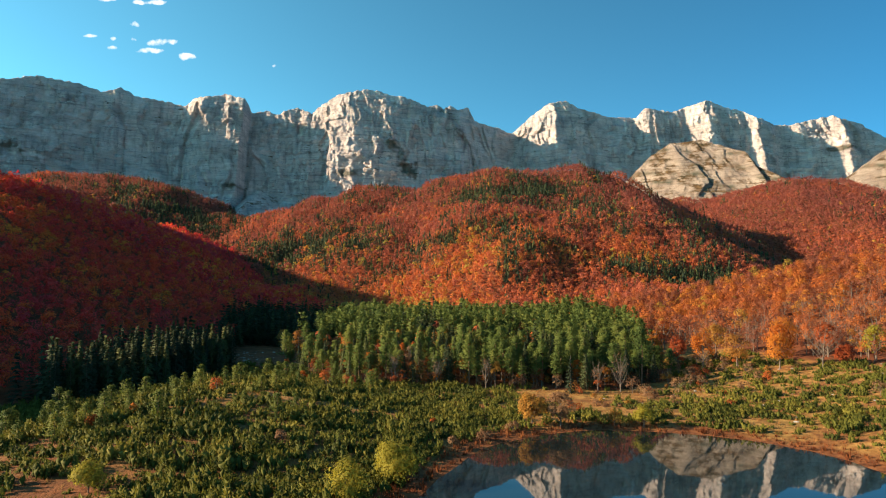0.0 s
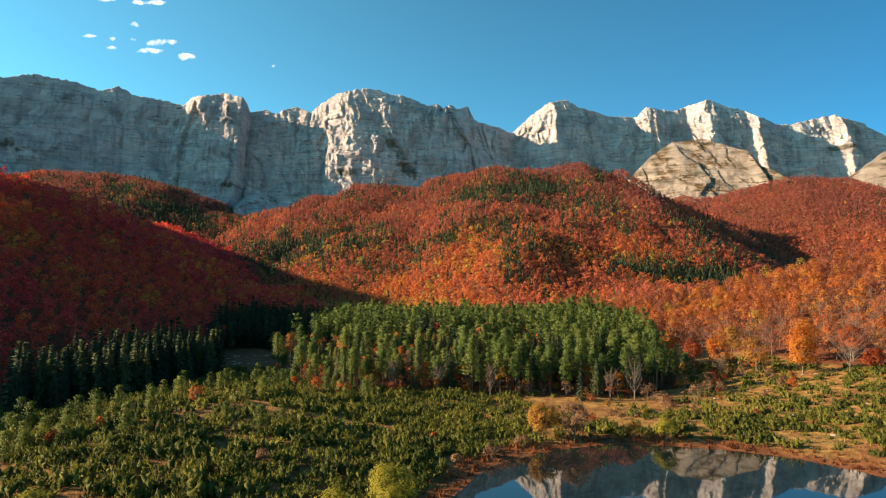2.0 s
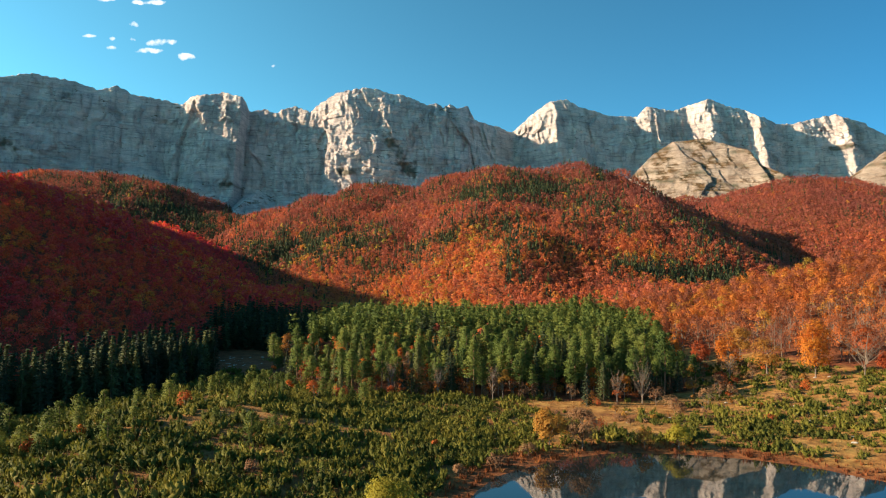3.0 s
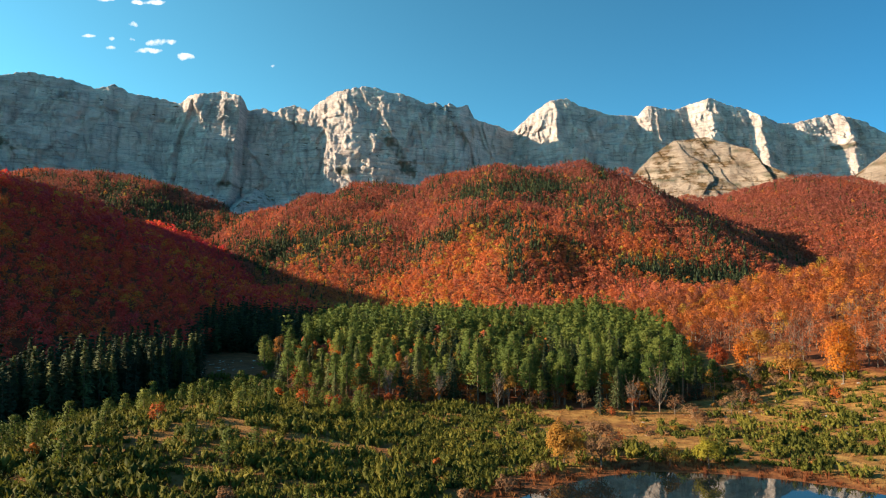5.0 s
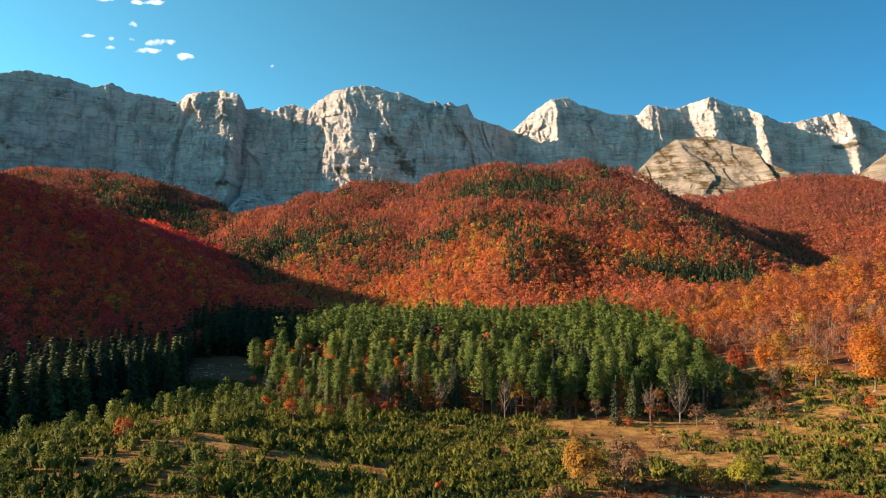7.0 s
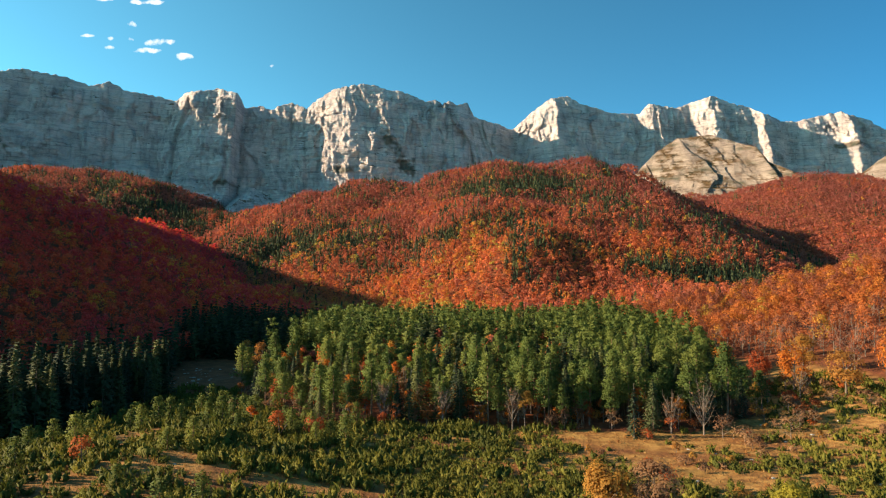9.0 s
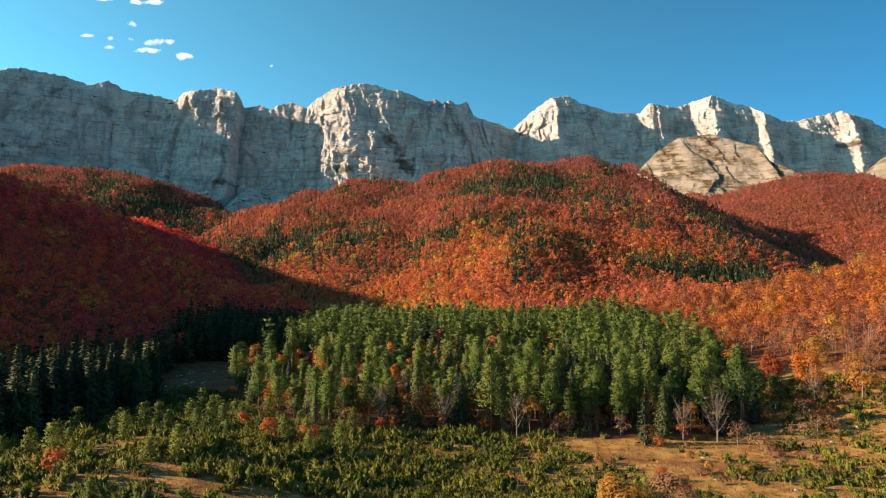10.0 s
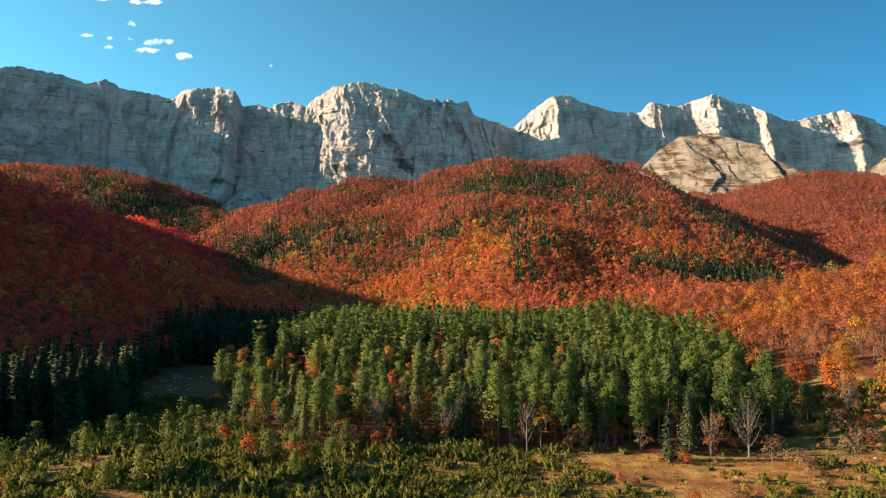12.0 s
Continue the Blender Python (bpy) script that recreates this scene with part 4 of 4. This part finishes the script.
def build_spruce_belt():
    gen = np.random.default_rng(24)
    x, y = scatter(-160, -60, 155, 425, 3.6, gen)
    keep = wood_zones(x, y) == 2
    x, y = x[keep], y[keep]
    near = (y < 250) & (x > -104)
    s = gen.uniform(0.75, 1.05, len(x))
    models = [planted("spruce_tree", "tall dark spruce in the shaded belt", "tree", "spruces of the belt", tube([(0, 0, -0.5), (0, 0, 7), (0, 0, 16.6)], [0.2, 0.13, 0.03]), BARK, spruce_crown(gen, 34, 13, 17.0, 5.4, 0.12, 1.0), LEAF["spruce"]) for _ in range(4)]
    plant_all(models, list(zip(x[near], y[near], s[near])), gen)
    back = [spruce_crown(gen, 12, 8, 14.0, 4.6, 0.07, 1.6) for _ in range(4)]
    woodland("spruce_belt", back, x[~near], y[~near], s[~near], gen.uniform(0, 0.8, (~near).sum()), LEAF_FAR["spruce"], "dark spruce belt below the west hill", "forest", gen)


def shrub_mesh(gen):
    v, f, n = juniper_bush(gen, 440, 2.5, 3.6, 0.32)
    return mesh_from("juniper_shrub", v, f, LEAF["juniper"], False, None, n)


def build_junipers():
    gen = np.random.default_rng(25)
    x, y = scatter(-150, 175, 30, 262, 2.45, gen)
    ratio, r = lake_ratio(x, y)
    out = (ratio - 1) * r
    open_land = (wood_zones(x, y) == 0) & (out > 5.5) & (np.abs(x) < 0.72 * y + 4 + 8 * vnoise(x / 9, y / 9, 107))
    patch = fbm(x / 20, y / 13, 3, 101)
    left = ramp01(-x, -25, -14)
    dens = left * (0.10 + 0.9 * ramp01(patch, -0.62, -0.12)) + (1 - left) * ramp01(patch, np.where(x > 62, -0.8, -0.6), 0.12) * 0.8
    dens = np.where((x > 24 + 5 * fbm(x / 9, y / 9, 2, 104)) & (x < 78) & (y > 190), dens * (0.16 + 0.84 * ramp01(197 - y, 0, 6)) * ramp01(216 - y, 0, 8), dens)
    dens = np.where((x < -40) & (y > 135) & (y < 185), dens * (0.42 + 0.5 * ramp01(patch, -0.05, 0.3)), dens)
    dens = np.where((x < -66) & (y > 176), dens * 0.4, dens)
    keep = open_land & (gen.uniform(0, 1, len(x)) < dens)
    x, y = x[keep], y[keep]
    s = (0.5 + 0.95 * gen.uniform(0, 1, len(x)) ** 1.6) * np.where(x > 10, 0.9, 1.05) * (1 + 0.3 * fbm(x / 9, y / 9, 2, 105))
    order = np.argsort(y + 0.3 * np.abs(x))
    x, y, s = x[order], y[order], s[order]
    single = np.zeros(len(x), bool)
    single[np.nonzero((y > 150) & (y < 205))[0][::3][:300]] = True
    models = [tagged(new("juniper_shrub", shrub_mesh(gen)), "green juniper shrub with upright plumes on dry grass", "shrub", "junipers of the meadow") for _ in range(6)]
    plant_all(models, list(zip(x[single], y[single], s[single])), gen)
    bushes = [juniper_bush(gen, 175, 2.5, 3.6, 0.43) for _ in range(8)]
    small_bushes = [juniper_bush(gen, 105, 2.5, 3.6, 0.54) for _ in range(8)]
    tint = np.clip(0.5 + 0.5 * fbm(x / 20, y / 20, 2, 103) + gen.normal(size=len(x)) * 0.22, 0, 1)
    near, far = ~single & (y < 150), ~single & (y >= 150)
    woodland("juniper_scrub", bushes, x[near], y[near], s[near], tint[near], LEAF_FAR["juniper"], "dense green juniper scrub beside the pond", "shrubs", gen)
    woodland("juniper_scrub", small_bushes, x[far], y[far], s[far], tint[far], LEAF_FAR["juniper"], "green juniper scrub with gaps of dry grass", "shrubs", gen)


def build_single_trees():
    gen = np.random.default_rng(26)

    def bush(name, label, x, y, tall, wide, leaf, n=420, size=0.5, bark=BARK, group="", lumps=13, twigs=1):
        ob = planted(name, label, "tree" if "tree" in name else "shrub", group, broadleaf_limbs(gen, tall, wide, 0.12, 9, twigs), bark, broadleaf_crown(gen, n, tall, wide, size, 0.06, lumps), LEAF[leaf])
        ob.matrix_basis = stand(x, y, 1.0, gen.uniform(0, 6))
        return ob

    bush("willow_tree", "yellow-green willow on the pond's bank", -7.6, 108, 6.4, 8.6, "willow", 5200, 0.34, lumps=26)
    bush("willow_shrub", "low yellow-green willow beside the bank", -14.5, 97, 5.0, 7.6, "willow", 3200, 0.34, lumps=22)
    bush("willow_shrub", "round yellow-green willow among junipers", -51.5, 94, 4.4, 5.6, "willow", 2300, 0.34, lumps=18)
    bush("willow_shrub", "round yellow-green bush on the far bank", 47.8, 153, 5.0, 6.0, "willow", 1700, 0.40, lumps=18)
    bush("alder_shrub", "thin ochre bush beside the pond", 41.0, 154, 4.0, 4.6, "ochre", 500, 0.40, twigs=3)
    bush("alder_tree", "ochre-gold alder over the pond's edge", 21.2, 153, 8.0, 7.6, "ochre", 3400, 0.40, lumps=18)
    bush("alder_tree", "thinning brown alder over the pond's edge", 28.0, 153, 8.4, 7.6, "twig", 2900, 0.40, twigs=4, lumps=16)
    for x, y, h, w, leaf in ((-27, 186, 5.2, 4.6, "redbush"), (-33.5, 184, 5.4, 4.2, "redbush"), (-54, 153, 4.6, 3.4, "redbush"), (-44, 201, 3.6, 3.4, "orange"), (-52, 214, 4.0, 4.0, "twig"), (-70, 128, 2.6, 2.6, "redbush"), (-64, 133, 3.0, 2.4, "orange"), (105, 205, 3.6, 5.0, "redbush"), (92, 196, 3.0, 4.4, "twig"), (63, 199, 3.4, 5.6, "twig"), (74, 201, 4.6, 6.4, "twig"), (60, 203, 5.5, 5.5, "twig"), (116, 170, 4.0, 5.0, "twig"), (132, 178, 4.5, 5.5, "ochre"), (9, 139, 2.6, 4.0, "twig"), (2, 132, 2.2, 3.0, "twig"), (16, 147, 2.4, 3.6, "twig"), (-30, 120, 2.6, 2.8, "twig"), (-75, 96, 3.4, 4.4, "twig"), (-2, 146, 2.2, 2.4, "redbush"), (35, 170, 2.0, 5.0, "redbush")):
        bush("autumn_shrub", {"redbush": "rust-red autumn bush on the dry meadow", "orange": "bright orange autumn bush among junipers", "twig": "nearly bare brown bush on the meadow", "ochre": "ochre autumn bush on the slope"}[leaf], x, y, h, w, leaf, 330 if leaf != "twig" else 240, 0.42, group="autumn bushes", lumps=8, twigs=3)
    # trees along the east edge of the meadow
    for x, y, h, w, leaf in ((118, 224, 8.5, 8.5, "orange"), (108, 235, 9, 8, "ochre"), (100, 246, 10, 8, "orange"), (92, 250, 9, 6, "redbush"), (136, 216, 5.0, 5.6, "redbush"), (148, 218, 8.5, 8.0, "willow"), (126, 238, 10, 9, "orange"), (112, 262, 10, 8, "ochre"), (140, 232, 9, 8, "redbush"), (87, 262, 11, 6, "orange"), (132, 246, 10.5, 9, "orange")):
        bush("autumn_tree", {"redbush": "deep red beech at the meadow's edge", "orange": "bright orange beech at the meadow's edge", "ochre": "golden-brown beech at the meadow's edge", "willow": "yellow-green tree at the meadow's edge"}[leaf], x, y, h * 1.4, w * 1.25, leaf, 1500, 0.62, group="edge trees", lumps=22)
    for x, y, h, w in ((127, 214, 16, 15), (57, 206, 13.5, 7.5), (50, 207, 10, 5), (-16, 210, 11, 4.5), (14, 209, 11, 4.0), (96, 236, 9, 6), (-2, 210, 10, 4)):
        ob = planted("bare_tree", "leafless pale tree with fine spreading twigs", "tree", "bare trees", broadleaf_limbs(gen, h, w, 0.18, 18, 9, 0.15), BARK, broadleaf_crown(gen, 60, h, w * 0.9, 0.5, 0.2, 12), LEAF["twig"])
        ob.matrix_basis = stand(x, y, 1.0, gen.uniform(0, 6))
    for k in range(26):
        x, y = gen.uniform(76, 112), gen.uniform(208, 250)
        leaf = ("twig", "twig", "ochre", "redbush")[k % 4]
        bush("autumn_shrub", {"redbush": "rust-red autumn bush beside the wood", "twig": "nearly bare brown bush beside the wood", "ochre": "ochre autumn bush beside the wood"}[leaf], x, y, gen.uniform(2.5, 6.0), gen.uniform(3.0, 5.5), leaf, 260, 0.46, group="autumn bushes", lumps=9, twigs=2)
    for k in range(30):
        x, y = gen.uniform(24, 92), gen.uniform(172, 216)
        leaf = ("twig", "redbush", "twig", "ochre")[k % 4]
        bush("autumn_shrub", {"redbush": "low rust-red bush in the dry grass", "twig": "low leafless brown bush in the dry grass", "ochre": "low ochre bush in the dry grass"}[leaf], x, y, gen.uniform(1.0, 2.4), gen.uniform(1.6, 4.0), leaf, 150, 0.36, group="autumn bushes", lumps=7, twigs=2)
    lone = planted("spruce_tree", "lone thin spruce with a bare dead top", "tree", "", tube([(0, 0, -0.5), (0, 0, 6), (0.1, 0, 12.0)], [0.2, 0.12, 0.03]), BARK_PALE, spruce_crown(gen, 28, 12, 10.5, 3.8, 0.04, 0.75), LEAF["spruce"])
    lone.matrix_basis = stand(40.5, 203.5)
    for k in range(34):
        x = gen.uniform(-48, 76)
        y = np.interp(x, WOOD_FRONT_X, WOOD_FRONT_Y) + gen.uniform(-3, 9)
        leaf = ("twig", "ochre", "twig", "redbush", "orange")[int(gen.integers(0, 5))]
        bush("autumn_shrub", {"redbush": "rust-red bush at the pine wood's foot", "twig": "brown leafless bush at the pine wood's foot", "ochre": "ochre bush at the pine wood's foot", "orange": "orange bush at the pine wood's foot"}[leaf], x, float(y), gen.uniform(3.0, 6.5), gen.uniform(2.6, 4.2), leaf, 260, 0.44, group="autumn bushes", lumps=9, twigs=2)
    for x, y, h, w, leaf, lab in ((33, 258, 13.5, 6, "orange", "orange birch standing out of the pines"), (89, 331, 15, 8.5, "orange", "round bright orange beech above the pines"), (100, 288, 14, 9, "redbush", "deep red-orange beech beside the pine wood"), (-61, 268, 14.5, 6.5, "ochre", "tall golden birch at the pine wood's corner"), (-73, 292, 12, 7, "ochre", "golden birch at the pine wood's corner"), (-56, 262, 10, 6, "willow", "yellow-green birch at the pine wood's corner"), (-12, 228, 13, 5.0, "twig", "half-bare brown birch before the pines"), (-15, 232, 14, 5.0, "orange", "pale orange birch before the pines"), (21, 228, 11, 6.5, "redbush", "russet birch at the pine wood's edge"), (-24, 246, 12, 6, "redbush", "russet birch among the pines"), (-46, 232, 8, 5, "redbush", "russet bush at the pine wood's corner")):
        bush("birch_tree", lab, x, y, h, w, leaf, 900, 0.5, BARK_PALE, "autumn trees in the wood", 16, 3)
    # young pines dotted over the meadow
    young = [planted("young_pine", "young green pine standing in the meadow", "tree", "young pines", tube([(0, 0, -0.3), (0, 0, 4.6)], [0.09, 0.03]), BARK_PINE, pine_crown(gen, 620, 5.0, 3.6, 0.32, 0.06), LEAF["youngpine"]) for _ in range(4)]
    x, y = scatter(-105, -18, 118, 240, 5.0, gen)
    p = (wood_zones(x, y) == 0) & (gen.uniform(0, 1, len(x)) < np.where(y > 178, 0.55, np.where(x < -62, 0.42, 0.10))) & (x > np.interp(y, [118, 160, 200, 235], [-100, -88, -70, -62]))
    plant_all(young, [(a, b, gen.uniform(0.55, 1.25)) for a, b in zip(x[p], y[p])], gen)


def build_stones():
    gen = np.random.default_rng(27)
    m, nt, b = material("pale_stone", 0.9)
    nt.links.new(ramp_node(nt, noise_node(nt, 2.0, 5), [(0.3, (0.20, 0.185, 0.16)), (0.7, (0.42, 0.39, 0.34))]), b.inputs["Base Color"])
    models = []
    for _ in range(5):
        bm = bmesh.new()
        bmesh.ops.create_icosphere(bm, subdivisions=2, radius=0.5)
        for v in bm.verts:
            v.co *= 1 + 0.45 * noise.noise(v.co * 2.2 + Vector((len(models) * 7.1, 0, 0)))
            v.co.z *= 0.62
        me = bpy.data.meshes.new("boulder")
        bm.to_mesh(me)
        bm.free()
        me.materials.append(m)
        models.append(tagged(new("boulder", me), "pale limestone boulder lying in the grass", "rock", "boulders"))
    spots = [(-87 + gen.normal() * 5, 274 + gen.normal() * 13, gen.uniform(0.4, 1.2)) for _ in range(70)]
    spots += [(gen.uniform(60, 150), gen.uniform(140, 225), gen.uniform(0.4, 1.5)) for _ in range(70)]
    spots += [(gen.uniform(20, 70), gen.uniform(160, 200), gen.uniform(0.4, 1.0)) for _ in range(14)]
    spots += [(gen.uniform(-110, -20), gen.uniform(120, 190), gen.uniform(0.4, 0.9)) for _ in range(18)]
    plant_all(models, [q for q in spots if lake_ratio(np.array([q[0]]), np.array([q[1]]))[0][0] > 1.08], gen)


def build_tufts():
    """Dry grass and sedge tufts, rustier near the water."""
    gen = np.random.default_rng(28)
    x, y = scatter(-130, 165, 70, 245, 1.55, gen)
    ratio, r = lake_ratio(x, y)
    out = (ratio - 1) * r
    keep = (wood_zones(x, y) == 0) & (out > 0.4) & (np.abs(x) < 0.8 * y + 8) & (gen.uniform(0, 1, len(x)) < np.where(out < 9, 0.95, 0.22 + 0.5 * vnoise(x / 7, y / 7, 121)))
    x, y, out = x[keep], y[keep], out[keep]
    stops = [(0.0, (0.17, 0.050, 0.018)), (0.35, (0.30, 0.105, 0.030)), (0.7, (0.38, 0.22, 0.075)), (1.0, (0.46, 0.31, 0.13))]
    mat = leaf_material("dry_grass_blades", stops, False, 0.3)
    models = []
    for _ in range(5):
        q = ball(gen, 12)
        q[:, 2] = np.abs(q[:, 2])
        pts = q * np.array([0.32, 0.32, 0.16]) + np.array([0, 0, 0.1])
        models.append(leaf_sprays(pts, q * np.array([1, 1, 0.3]), 0.55, gen, 0.28, q * 0.6 + np.array([0, 0, 1.0])))
    tint = np.clip(0.62 - 0.6 * ramp01(11 - out, 0, 8) + 0.25 * fbm(x / 9, y / 9, 2, 123) + gen.normal(size=len(x)) * 0.12, 0, 1)
    woodland("grass_tufts", models, x, y, gen.uniform(0.5, 1.3, len(x)) * (1 + 0.7 * ramp01(9 - out, 0, 5)), tint, mat, "dry tan and rust grass tufts on the meadow", "grass", gen)


build_hill_woods()
build_slope_woods()
build_pine_wood()
build_spruce_belt()
build_junipers()
build_single_trees()
build_stones()
build_tufts()
